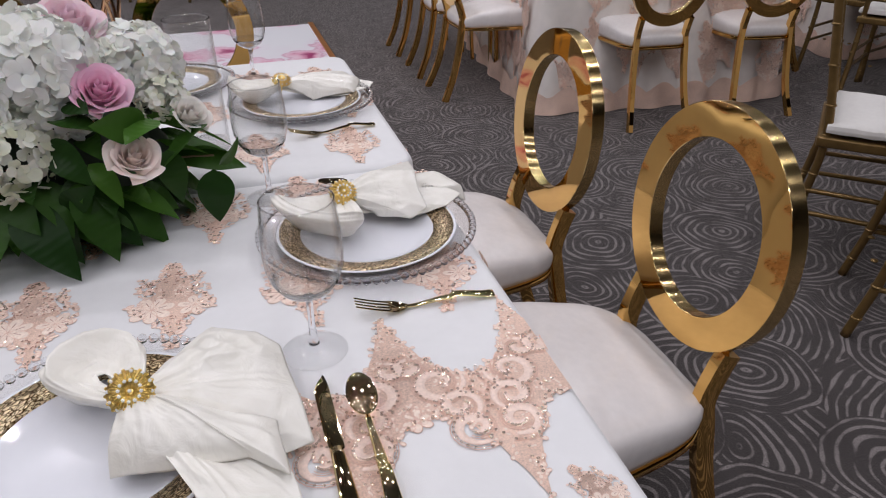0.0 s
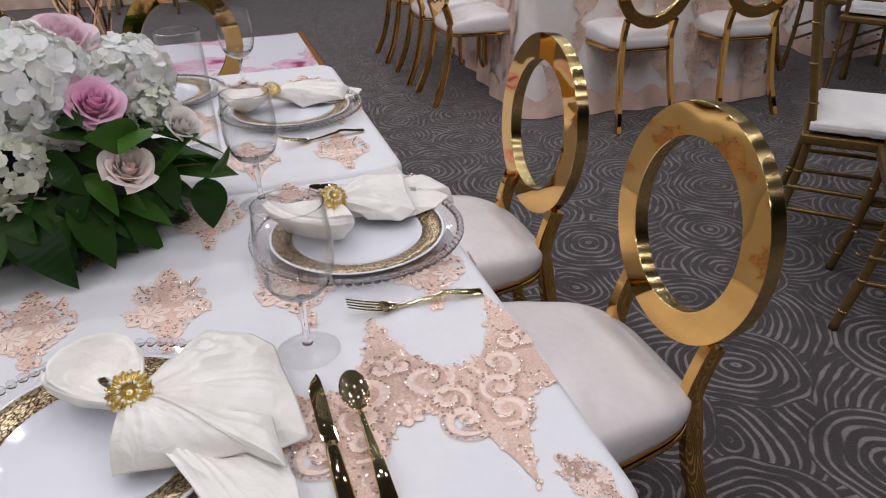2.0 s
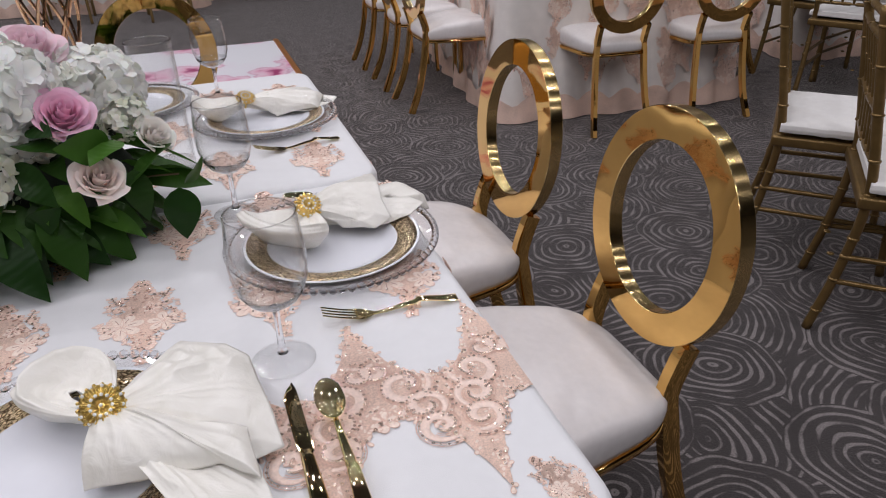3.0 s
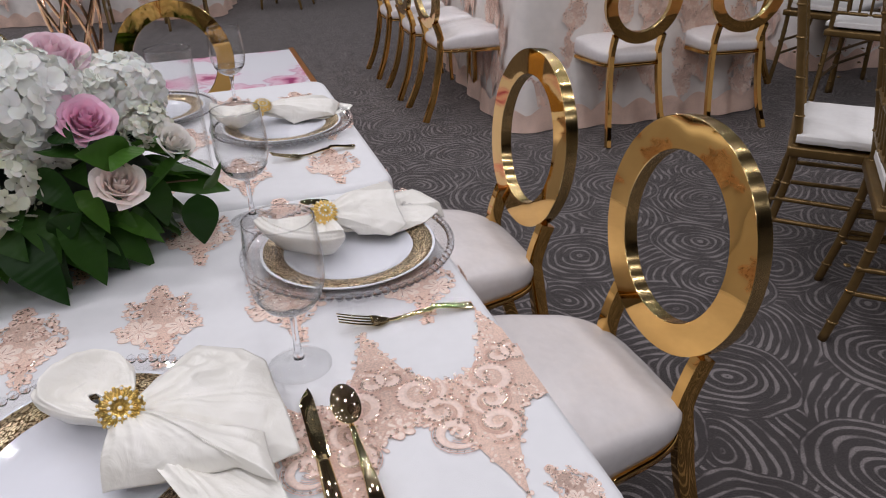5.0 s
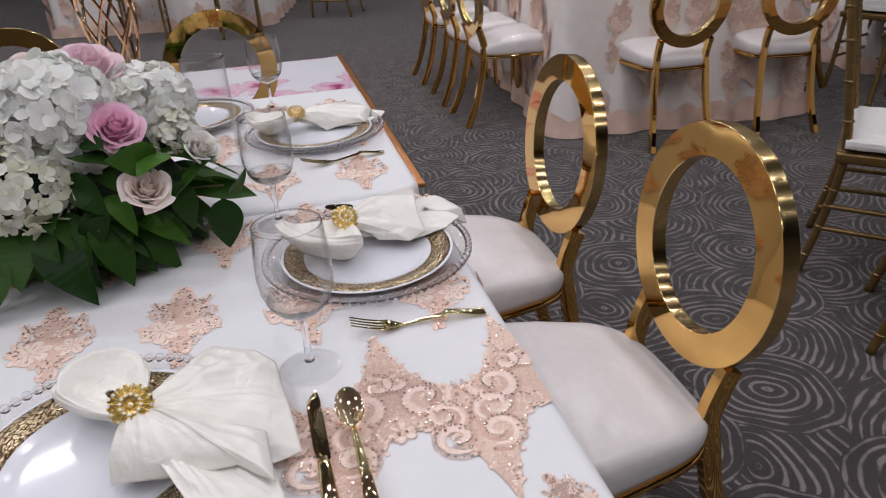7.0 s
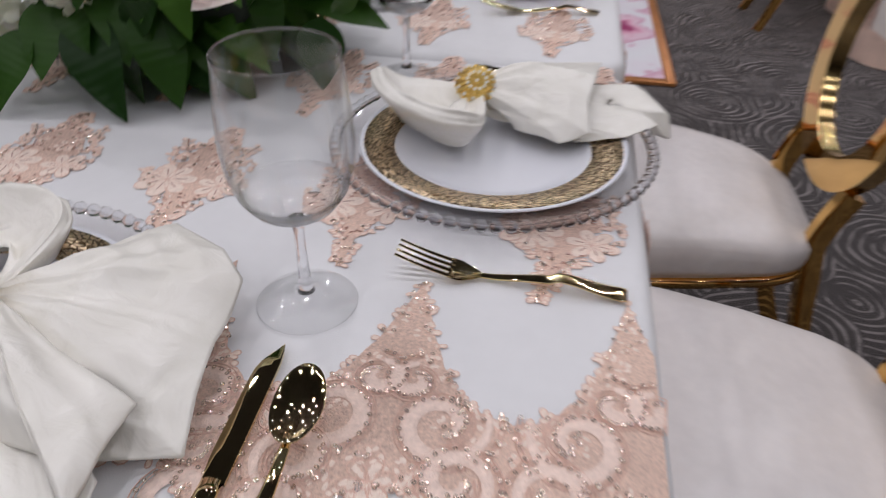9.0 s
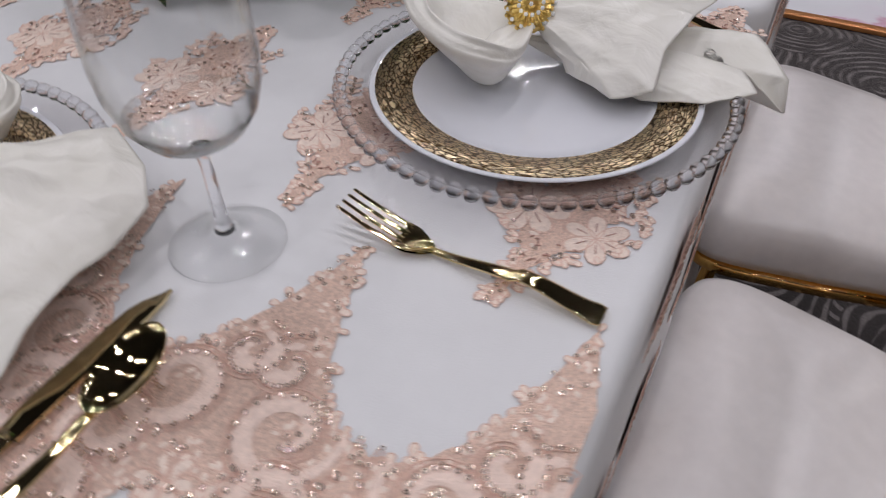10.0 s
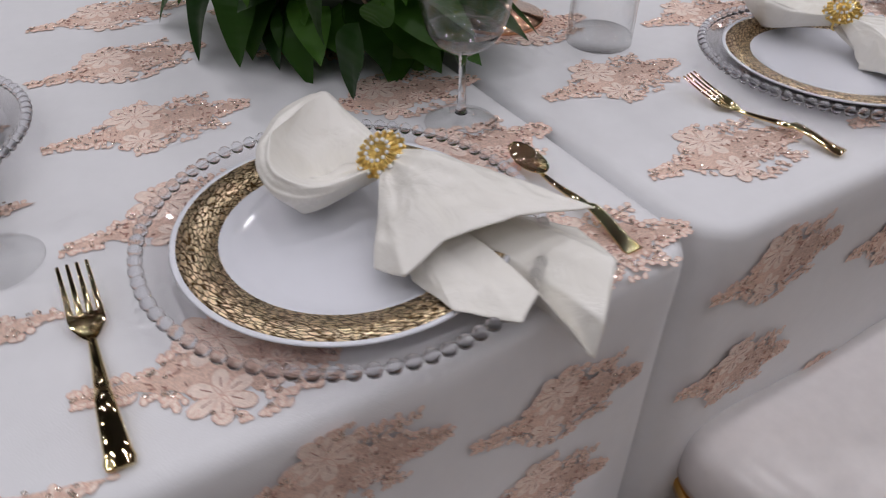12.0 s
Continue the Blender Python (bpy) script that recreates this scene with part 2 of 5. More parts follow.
# ---- the hall ----
X0, X1, Y0, Y1 = -9.0, 10.0, -7.0, 14.0
tagged(part("floor", block(X0, X1, Y0, Y1, -0.1, 0.0), CARPET, smooth=False), "charcoal carpet patterned with pale broken rings", "carpet", kind="structure")
tagged(part("ceiling", block(X0, X1, Y0, Y1, CEIL, CEIL + 0.1), CEILING, smooth=False), "dark grey ballroom ceiling with rows of downlights", "ceiling", kind="structure")
for name, box in (("wall_west", (X0 - .15, X0, Y0, Y1)), ("wall_east", (X1, X1 + .15, Y0, Y1)), ("wall_south", (X0, X1, Y0 - .15, Y0)), ("wall_north", (X0, X1, Y1, Y1 + .15))):
    tagged(part(name, block(*box, 0, CEIL), WALL, smooth=False), "plain beige ballroom wall", "wall", kind="structure")

# ---- finer materials ----
def gilt_material():
    """Embossed gold band: short raised strokes with dark gaps between them."""
    m, nodes, links, bsdf = tree_of("embossed_gilt")
    coord = nodes.new("ShaderNodeTexCoord")
    split, angle, away = nodes.new("ShaderNodeSeparateXYZ"), nodes.new("ShaderNodeMath"), nodes.new("ShaderNodeVectorMath")
    links.new(coord.outputs["Object"], split.inputs[0])
    links.new(coord.outputs["Object"], away.inputs[0])
    angle.operation, away.operation = "ARCTAN2", "LENGTH"
    links.new(split.outputs["Y"], angle.inputs[0])
    links.new(split.outputs["X"], angle.inputs[1])
    polar = nodes.new("ShaderNodeCombineXYZ")
    links.new(angle.outputs[0], polar.inputs["X"])
    links.new(away.outputs["Value"], polar.inputs["Y"])
    sized = nodes.new("ShaderNodeVectorMath")
    sized.operation, sized.inputs[1].default_value = "MULTIPLY", (0.50, 12.0, 0.0)
    links.new(polar.outputs[0], sized.inputs[0])
    warp = nodes.new("ShaderNodeTexNoise")
    warp.inputs["Scale"].default_value = 22.0
    links.new(sized.outputs[0], warp.inputs["Vector"])
    shift = nodes.new("ShaderNodeVectorMath")
    shift.operation, shift.inputs[1].default_value = "MULTIPLY_ADD", (0.05, 0.05, 0.0)
    links.new(warp.outputs["Color"], shift.inputs[0])
    links.new(sized.outputs[0], shift.inputs[2])
    cells = nodes.new("ShaderNodeTexVoronoi")
    cells.feature, cells.inputs["Scale"].default_value = "DISTANCE_TO_EDGE", 30.0
    links.new(shift.outputs[0], cells.inputs["Vector"])
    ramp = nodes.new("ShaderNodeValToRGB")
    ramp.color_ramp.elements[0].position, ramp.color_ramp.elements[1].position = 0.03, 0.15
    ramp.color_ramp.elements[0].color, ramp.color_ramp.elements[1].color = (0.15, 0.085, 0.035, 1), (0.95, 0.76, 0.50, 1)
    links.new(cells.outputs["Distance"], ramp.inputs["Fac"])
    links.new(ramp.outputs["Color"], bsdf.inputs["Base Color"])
    relief = nodes.new("ShaderNodeBump")
    relief.inputs["Strength"].default_value, relief.inputs["Distance"].default_value = 1.0, 0.0016
    links.new(ramp.outputs["Color"], relief.inputs["Height"])
    links.new(relief.outputs["Normal"], bsdf.inputs["Normal"])
    bsdf.inputs["Metallic"].default_value, bsdf.inputs["Roughness"].default_value = 1.0, 0.3
    return m


def print_material():
    """White vinyl printed with large soft pink blossoms."""
    m, nodes, links, bsdf = tree_of("printed_vinyl")
    coord = nodes.new("ShaderNodeTexCoord")
    warp = nodes.new("ShaderNodeTexNoise")
    warp.inputs["Scale"].default_value, warp.inputs["Detail"].default_value = 5.0, 4.0
    links.new(coord.outputs["Object"], warp.inputs["Vector"])
    shift = nodes.new("ShaderNodeVectorMath")
    shift.operation, shift.inputs[1].default_value = "MULTIPLY_ADD", (0.5, 0.5, 0.0)
    links.new(warp.outputs["Color"], shift.inputs[0])
    links.new(coord.outputs["Object"], shift.inputs[2])
    cells = nodes.new("ShaderNodeTexVoronoi")
    cells.inputs["Scale"].default_value, cells.voronoi_dimensions = 1.5, "2D"
    links.new(shift.outputs[0], cells.inputs["Vector"])
    ramp = nodes.new("ShaderNodeValToRGB")
    e = ramp.color_ramp.elements
    e[0].position, e[0].color = 0.04, (0.36, 0.05, 0.16, 1)
    e[1].position, e[1].color = 0.46, (0.80, 0.80, 0.84, 1)
    for p, c in ((0.11, (0.74, 0.36, 0.50, 1)), (0.20, (0.80, 0.60, 0.69, 1)), (0.25, (0.66, 0.38, 0.50, 1)), (0.29, (0.80, 0.76, 0.82, 1))):
        e.new(p).color = c
    links.new(cells.outputs["Distance"], ramp.inputs["Fac"])
    links.new(ramp.outputs["Color"], bsdf.inputs["Base Color"])
    bsdf.inputs["Roughness"].default_value = 0.3
    return m


def petal_material(name, inner, outer, rough=0.55):
    """A petal that pales from one tone to another in soft patches, with fine veins."""
    m, nodes, links, bsdf = tree_of(name)
    coord = nodes.new("ShaderNodeTexCoord")
    n = nodes.new("ShaderNodeTexNoise")
    n.inputs["Scale"].default_value, n.inputs["Detail"].default_value = 34.0, 3.0
    links.new(coord.outputs["Object"], n.inputs["Vector"])
    island = nodes.new("ShaderNodeNewGeometry")
    add = nodes.new("ShaderNodeMath")
    add.operation, add.inputs[1].default_value = "MULTIPLY_ADD", 0.5
    links.new(island.outputs["Random Per Island"], add.inputs[0])
    links.new(n.outputs["Fac"], add.inputs[2])
    ramp = nodes.new("ShaderNodeValToRGB")
    ramp.color_ramp.elements[0].position, ramp.color_ramp.elements[1].position = 0.40, 0.95
    ramp.color_ramp.elements[0].color, ramp.color_ramp.elements[1].color = (*inner, 1), (*outer, 1)
    links.new(add.outputs[0], ramp.inputs["Fac"])
    links.new(ramp.outputs["Color"], bsdf.inputs["Base Color"])
    bsdf.inputs["Roughness"].default_value = rough
    bsdf.inputs["Subsurface Weight"].default_value = 0.15
    bsdf.inputs["Subsurface Radius"].default_value = (0.006, 0.004, 0.003)
    through_light, blend = nodes.new("ShaderNodeBsdfTranslucent"), nodes.new("ShaderNodeMixShader")
    links.new(ramp.outputs["Color"], through_light.inputs["Color"])
    blend.inputs[0].default_value = 0.25
    links.new(bsdf.outputs[0], blend.inputs[1])
    links.new(through_light.outputs[0], blend.inputs[2])
    links.new(blend.outputs[0], nodes["Material Output"].inputs["Surface"])
    return m


def leaf_material():
    m, nodes, links, bsdf = tree_of("glossy_leaf")
    coord = nodes.new("ShaderNodeTexCoord")
    wave = nodes.new("ShaderNodeTexWave")
    wave.inputs["Scale"].default_value, wave.inputs["Distortion"].default_value = 28.0, 1.5
    wave.bands_direction = "Y"
    links.new(coord.outputs["Object"], wave.inputs["Vector"])
    info = nodes.new("ShaderNodeObjectInfo")
    ramp = nodes.new("ShaderNodeValToRGB")
    ramp.color_ramp.elements[0].color, ramp.color_ramp.elements[1].color = (0.010, 0.036, 0.006, 1), (0.070, 0.175, 0.024, 1)
    links.new(info.outputs["Random"], ramp.inputs["Fac"])
    links.new(ramp.outputs["Color"], bsdf.inputs["Base Color"])
    relief = nodes.new("ShaderNodeBump")
    relief.inputs["Strength"].default_value, relief.inputs["Distance"].default_value = 0.25, 0.001
    links.new(wave.outputs["Fac"], relief.inputs["Height"])
    links.new(relief.outputs["Normal"], bsdf.inputs["Normal"])
    bsdf.inputs["Roughness"].default_value = 0.38
    bsdf.inputs["Specular IOR Level"].default_value = 0.2
    through_light, blend = nodes.new("ShaderNodeBsdfTranslucent"), nodes.new("ShaderNodeMixShader")
    links.new(ramp.outputs["Color"], through_light.inputs["Color"])
    blend.inputs[0].default_value = 0.22
    links.new(bsdf.outputs[0], blend.inputs[1])
    links.new(through_light.outputs[0], blend.inputs[2])
    links.new(blend.outputs[0], nodes["Material Output"].inputs["Surface"])
    return m


GILT = gilt_material()
PRINT = print_material()
LEAF = leaf_material()
WHITE_PETAL = petal_material("white_petal", (0.82, 0.84, 0.75), (0.91, 0.91, 0.90))
GREEN_PETAL = petal_material("greenish_petal", (0.74, 0.77, 0.58), (0.88, 0.88, 0.82))
PINK_PETAL = petal_material("pink_petal", (0.88, 0.33, 0.53), (0.94, 0.62, 0.77))
BLUSH_PETAL = petal_material("blush_petal", (0.96, 0.79, 0.73), (0.98, 0.88, 0.84))
CREAM_PETAL = petal_material("cream_petal", (0.90, 0.82, 0.74), (0.93, 0.90, 0.86))
PEONY_PETAL = petal_material("peony_petal", (0.88, 0.52, 0.64), (0.93, 0.75, 0.81))
COPPER = surface("copper_trim", (0.62, 0.27, 0.10), 0.3, 0.6, vary=0.15)
CHIAVARI_GOLD = surface("gold_painted_wood", (0.20, 0.125, 0.045), 0.35, 0.6, vary=0.15, grain=40)
CUSHION = surface("white_cotton_cushion", (0.80, 0.78, 0.76), 0.7, vary=0.03, bump=0.5, bump_scale=45)
CRYSTAL = surface("crystal_stone", (0.90, 0.90, 0.90), 0.05, 0.0, vary=0.1, grain=700)
ROSE_GOLD = surface("rose_gold_wire", (0.86, 0.56, 0.36), 0.10, 1.0, vary=0.1)
SLIT = surface("dark_lace_gap", (0.46, 0.26, 0.21), 0.7, vary=0.2, grain=200)
LACE_NET = surface("blush_net", (0.80, 0.565, 0.465), 0.7, vary=0.3, grain=500, bump=1.0, bump_scale=900)
LACE_CORD = surface("rose_lace_cord", (0.74, 0.50, 0.41), 0.5, vary=0.12, grain=300)
WOOD = surface("table_plywood", (0.30, 0.20, 0.11), 0.6, vary=0.2, grain=30)
# near-black: the bowl's colour, and painted shade for gaps among the leaves
DARK = surface("dark_bowl_and_gap_shade", (0.02, 0.03, 0.02), 0.8, vary=0.3)
BRANCH = surface("brown_stem", (0.10, 0.06, 0.03), 0.6, vary=0.2)


# ---- lace ----
def cord(path, r, bm, steps=5):
    return sweep(path, r, r * 0.8, (0, 0, 1), bm, steps=steps, cap=False)


def petal_loop(bm, cx, cy, angle, length, width, rise=0.0011, rim=0.0007, edge=None):
    """One lace petal: a low dome with a corded edge, which may go into a mesh of its own."""
    c, s = math.cos(angle), math.sin(angle)
    n, outer = 12, []
    for k in range(n + 1):
        a = 2 * math.pi * k / n
        u = length * (0.5 - 0.5 * math.cos(a))
        v = width * math.sin(a) * (0.55 + 0.45 * (u / length))
        outer.append(Vector((cx + c * u - s * v, cy + s * u + c * v, rim)))
    mid = bm.verts.new((cx + c * length * 0.5, cy + s * length * 0.5, rise))
    ring = [bm.verts.new(Vector((p.x, p.y, 0.0004))) for p in outer[:-1]]
    for k in range(n):
        bm.faces.new((mid, ring[k], ring[(k + 1) % n]))
    cord(outer, rim, edge or bm, 4)


def dots(places, r, rng, z=0.002, tilt=0.5):
    """Sequins: small tilted rings, cupped, with a hole."""
    bm = bmesh.new()
    for x, y in places:
        m = pose(x, y, z, rng.uniform(-45, 45) * tilt, rng.uniform(-45, 45) * tilt, rng.uniform(0, 360))
        rings = [[bm.verts.new(m @ Vector((q * r * math.cos(k * math.pi / 4), q * r * math.sin(k * math.pi / 4), h))) for k in range(8)] for q, h in ((1.0, 0.0002), (0.75, 0.0006), (0.38, 0.0001))]
        for a, b in zip(rings, rings[1:]):
            for k in range(8):
                bm.faces.new((a[k], a[(k + 1) % 8], b[(k + 1) % 8], b[k]))
    return bm


OUTLINE = ((-1.0, 0.0015, 0.0015), (-0.62, 0.007, 0.008), (-0.42, 0.018, 0.020), (-0.22, 0.040, 0.042), (0.0, 0.048, 0.044), (0.28, 0.036, 0.040), (0.50, 0.036, 0.033), (0.60, 0.013, 0.012), (0.82, 0.009, 0.008), (1.0, 0.001, 0.001))


def spread(t, side):
    """How far the spray reaches to one side of its middle, at t from -1 (stem) to 1 (tip)."""
    for a, b in zip(OUTLINE, OUTLINE[1:]):
        if t <= b[0]:
            f = (t - a[0]) / (b[0] - a[0])
            return a[side] + (b[side] - a[side]) * f
    return 0.001


def flower(bm, edge, gaps, cx, cy, size, petals, turn):
    """An open lace flower: corded petals, each with a dark slit toward its heart."""
    for k in range(petals):
        a = turn + 2 * math.pi * k / petals
        petal_loop(bm, cx, cy, a, size, size * 0.34, 0.0011, 0.0005, edge)
        p = Vector((cx + 0.28 * size * math.cos(a), cy + 0.28 * size * math.sin(a), 0.0012))
        q = Vector((cx + 0.62 * size * math.cos(a), cy + 0.62 * size * math.sin(a), 0.0012))
        sweep([p, (p + q) / 2, q], [0.0004, 0.0010, 0.0004], 0.0005, (0, 0, 1), gaps, steps=5)


def motif_meshes(seed):
    """A spray of lace along +Y, 0.195 m long: a thin stem, two open flowers, an eyelet field and three tips."""
    rng = random.Random(seed)
    bm, edge, gaps, net, places = bmesh.new(), bmesh.new(), bmesh.new(), bmesh.new(), []
    n, rows, half = 78, [], 0.0975
    for i in range(n + 1):
        t = 2 * i / n - 1
        wob = 1 + 0.13 * math.sin(31 * t + seed) + 0.08 * math.sin(67 * t)
        l, r = -0.60 * spread(t, 1) * wob - 0.0012, 0.60 * spread(t, 2) * (2 - wob) + 0.0012
        rows.append([net.verts.new((l + (r - l) * j / 6, half * t, 0.0005 if 0 < j < 6 else 0.0)) for j in range(7)])
    for a, b in zip(rows, rows[1:]):
        for j in range(6):
            net.faces.new((a[j], a[j + 1], b[j + 1], b[j]))
    flower(bm, edge, gaps, -0.024, -0.010, 0.029, 7, rng.uniform(0, 1))
    flower(bm, edge, gaps, 0.026, -0.014, 0.023, 6, rng.uniform(0, 1))
    flower(bm, edge, gaps, 0.012, 0.024, 0.013, 6, rng.uniform(0, 1))
    for k in range(260):
        t = rng.uniform(-1, 1) if k % 3 else rng.uniform(-0.2, 0.95)
        side = rng.choice((1, 2))
        reach = spread(t, side) * (-1 if side == 1 else 1)
        f = 1.0 if k % 5 < 3 else rng.uniform(0.1, 0.9)
        x, y = reach * f * rng.uniform(0.72, 1.08), half * t
        if k % 5 > 2 and abs(t + 0.1) < 0.22:
            continue
        a = (0.0 if side == 2 else math.pi) + rng.uniform(-1.1, 1.1)
        petal_loop(bm, x, y, a, rng.uniform(0.0050, 0.0086), rng.uniform(0.0019, 0.0030), 0.0012, 0.00055, edge)
        if rng.random() < 0.40:
            places.append((x + rng.uniform(-0.002, 0.002), y + rng.uniform(-0.002, 0.002)))
    for tx, ty, a in ((-0.034, 0.056, 1.95), (0.032, 0.053, 1.15)):
        for k in range(6):
            x, y = tx + 0.0042 * (k - 3) * math.cos(a), ty + 0.0042 * (k - 3) * math.sin(a)
            petal_loop(bm, x, y, a + (0.9 if k % 2 else -0.9), 0.0075, 0.0030, 0.0010, 0.00045, edge)
            places.append((x, y))
    for k in range(46):
        t = rng.uniform(0.02, 0.70) if k < 34 else rng.uniform(-0.6, -0.3)
        side = rng.choice((1, 2))
        x, y = rng.uniform(0.05, 0.8) * spread(t, side) * (-1 if side == 1 else 1), half * t
        a, l = rng.uniform(0, 6.28), rng.uniform(0.0018, 0.0048)
        p, q = Vector((x, y, 0.0017)), Vector((x + l * math.cos(a), y + l * math.sin(a), 0.0017))
        sweep([p, (p + q) / 2, q], [0.0007, 0.0016, 0.0007], 0.0005, (0, 0, 1), gaps, steps=5)
    return finish("lace_motif", bm, LACE), finish("sequin", dots(places, 0.0016, rng), SEQUIN, False), finish("lace_gap", gaps, SLIT), finish("lace_edging", edge, LACE_CORD), finish("lace_net", net, LACE_NET)


MOTIFS = [motif_meshes(s) for s in (3, 8, 21)]


FLAT = Matrix.Diagonal((1, 1, 0.5, 1))


def lace_motif(parent, m, which):
    lace, sequins, gaps, edging, net = MOTIFS[which % 3]
    ob = new("lace_motif", lace)
    ob.parent, ob.matrix_basis = parent, m @ FLAT
    for name, data in (("sequin", sequins), ("lace_gap", gaps), ("lace_edging", edging), ("lace_net", net)):
        child = new(name, data)
        child.parent = ob
        tagged(child, kind="stuff")
    return ob


def spiral(cx, cy, r, turns, start, flip=1, shrink=0.75):
    n = int(22 * turns)
    return [Vector((cx + r * (1 - shrink * k / n) * math.cos(start + flip * 2 * math.pi * turns * k / n), cy + r * (1 - shrink * k / n) * math.sin(start + flip * 2 * math.pi * turns * k / n), 0.0016)) for k in range(n + 1)]


def lace_border(parent, x0, x1, y_mid):
    """The scalloped band across the cloth's end: net, scrolls, cords, loops and sequins, in steps of 0.148 m."""
    rng = random.Random(5)
    period = 0.148
    peak0 = 0.289

    def near(x, centre):
        return abs(((x - centre) / period + 0.5) % 1.0 - 0.5) * 2

    def top(x):
        return y_mid + 0.032 + 0.124 * (1 - near(x, peak0)) ** 2.4 + 0.004 * abs(math.sin(x * 260))

    def low(x):
        return y_mid - 0.020 - 0.122 * (1 - near(x, peak0 - 0.062)) ** 2.5 - 0.004 * abs(math.sin(x * 240 + 1))

    net = bmesh.new()
    nx, ny = int((x1 - x0) / 0.003), 40
    rows = []
    for i in range(nx + 1):
        x = x0 + (x1 - x0) * i / nx
        b, t = low(x), top(x)
        rows.append([net.verts.new((x, b + (t - b) * j / ny, 0.0007 + 0.0006 * noise.noise((x * 300, (b + (t - b) * j / ny) * 300, 0)))) for j in range(ny + 1)])
    for a, b in zip(rows, rows[1:]):
        for j in range(ny):
            net.faces.new((a[j], b[j], b[j + 1], a[j + 1]))
    band = part("lace_border", net, LACE_NET, parent, "blush scalloped lace border with paisley scrolls", at=pose(0, 0, TOP + 0.001) @ FLAT)
    cords, places, loops, loop_edge = bmesh.new(), [], bmesh.new(), bmesh.new()
    cells = range(int((x0 - peak0) / period) - 1, 2)
    for c in cells:
        px = peak0 + c * period
        for s in (-1, 1):
            for cx, cy, r, turns, a0, fl in ((px + s * 0.034, y_mid + 0.026, 0.029, 1.25, 1.57 - s * 1.2, -s), (px + s * 0.046, y_mid - 0.012, 0.022, 1.2, -1.57 + s * 0.6, s), (px + s * 0.012, y_mid + 0.058, 0.014, 1.0, 1.57, s), (px - period / 2 + s * 0.022, y_mid - 0.046, 0.022, 1.2, -1.57 - s * 0.5, s)):
                line = [p for p in spiral(cx, cy, r, turns, a0, fl) if x0 < p.x < x1]
                if len(line) > 6:
                    n = len(line)
                    part("lace_scroll", sweep(line, 0.0005, [0.0062 * math.sin(math.pi * (0.12 + 0.80 * k / n)) for k in range(n)], (0, 0, 1), steps=6), LACE_PALE, band)
                    for off in (0.0064, 0.0090):
                        cord([p + Vector((p.x - cx, p.y - cy, 0)).normalized() * off for p in line], 0.0006, cords, 4)
                    places += [(p.x + (p.x - cx) / r * 0.0077, p.y + (p.y - cy) / r * 0.0077) for p in line]
        for k in range(6 if px + 0.03 < x1 else 0):
            petal_loop(loops, px - period / 2, y_mid + 0.022, k * math.pi / 3, 0.019, 0.007, edge=loop_edge)
            petal_loop(loops, px, y_mid - 0.020, k * math.pi / 3 + 0.3, 0.017, 0.006, edge=loop_edge)
    for k in range(int((x1 - x0) * 2100)):
        x = rng.uniform(x0, x1 - 0.008)
        side = rng.random() < 0.5
        edge = top(x) if side else low(x)
        inner = rng.random() ** 2 * min(0.05, abs(edge - y_mid))
        y = edge - inner if side else edge + inner
        petal_loop(loops, x, y, rng.uniform(0, 6.28), rng.uniform(0.005, 0.0085), rng.uniform(0.0021, 0.0032), 0.0014, 0.0005, loop_edge)
        if rng.random() < 0.5:
            places.append((x + rng.uniform(-.003, .003), y))
    part("lace_cord", cords, LACE_CORD, band)
    tagged(part("lace_loop", loops, LACE, band), kind="stuff")
    tagged(part("lace_edging", loop_edge, LACE_CORD, band), kind="stuff")
    tagged(part("sequin", dots([p for p in places if x0 < p[0] < x1], 0.0016, rng, 0.0034), SEQUIN, band, smooth=False), kind="stuff")


LACE_PALE = surface("pale_satin_cord", (0.88, 0.68, 0.59), 0.45, vary=0.15, grain=300, bump=0.6, bump_scale=800)


# ---- tables and cloths ----
def rounded(x0, x1, y0, y1, r, step=0.02):
    """Points round a rectangle with rounded corners, with their outward way."""
    out = []
    for cx, cy, a0 in ((x1 - r, y0 + r, -90), (x1 - r, y1 - r, 0), (x0 + r, y1 - r, 90), (x0 + r, y0 + r, 180)):
        arc = []
        for k in range(9):
            a = radians(a0 + 90 * k / 8)
            arc.append((Vector((cx + r * math.cos(a), cy + r * math.sin(a))), Vector((math.cos(a), math.sin(a)))))
        if out:
            p, q = out[-1][0], arc[0][0]
            n = max(1, int((q - p).length / step))
            out += [(p.lerp(q, k / n), arc[0][1]) for k in range(1, n)]
        out += arc
    p, q = out[-1][0], out[0][0]
    n = max(1, int((q - p).length / step))
    return out + [(p.lerp(q, k / n), out[0][1]) for k in range(1, n)]


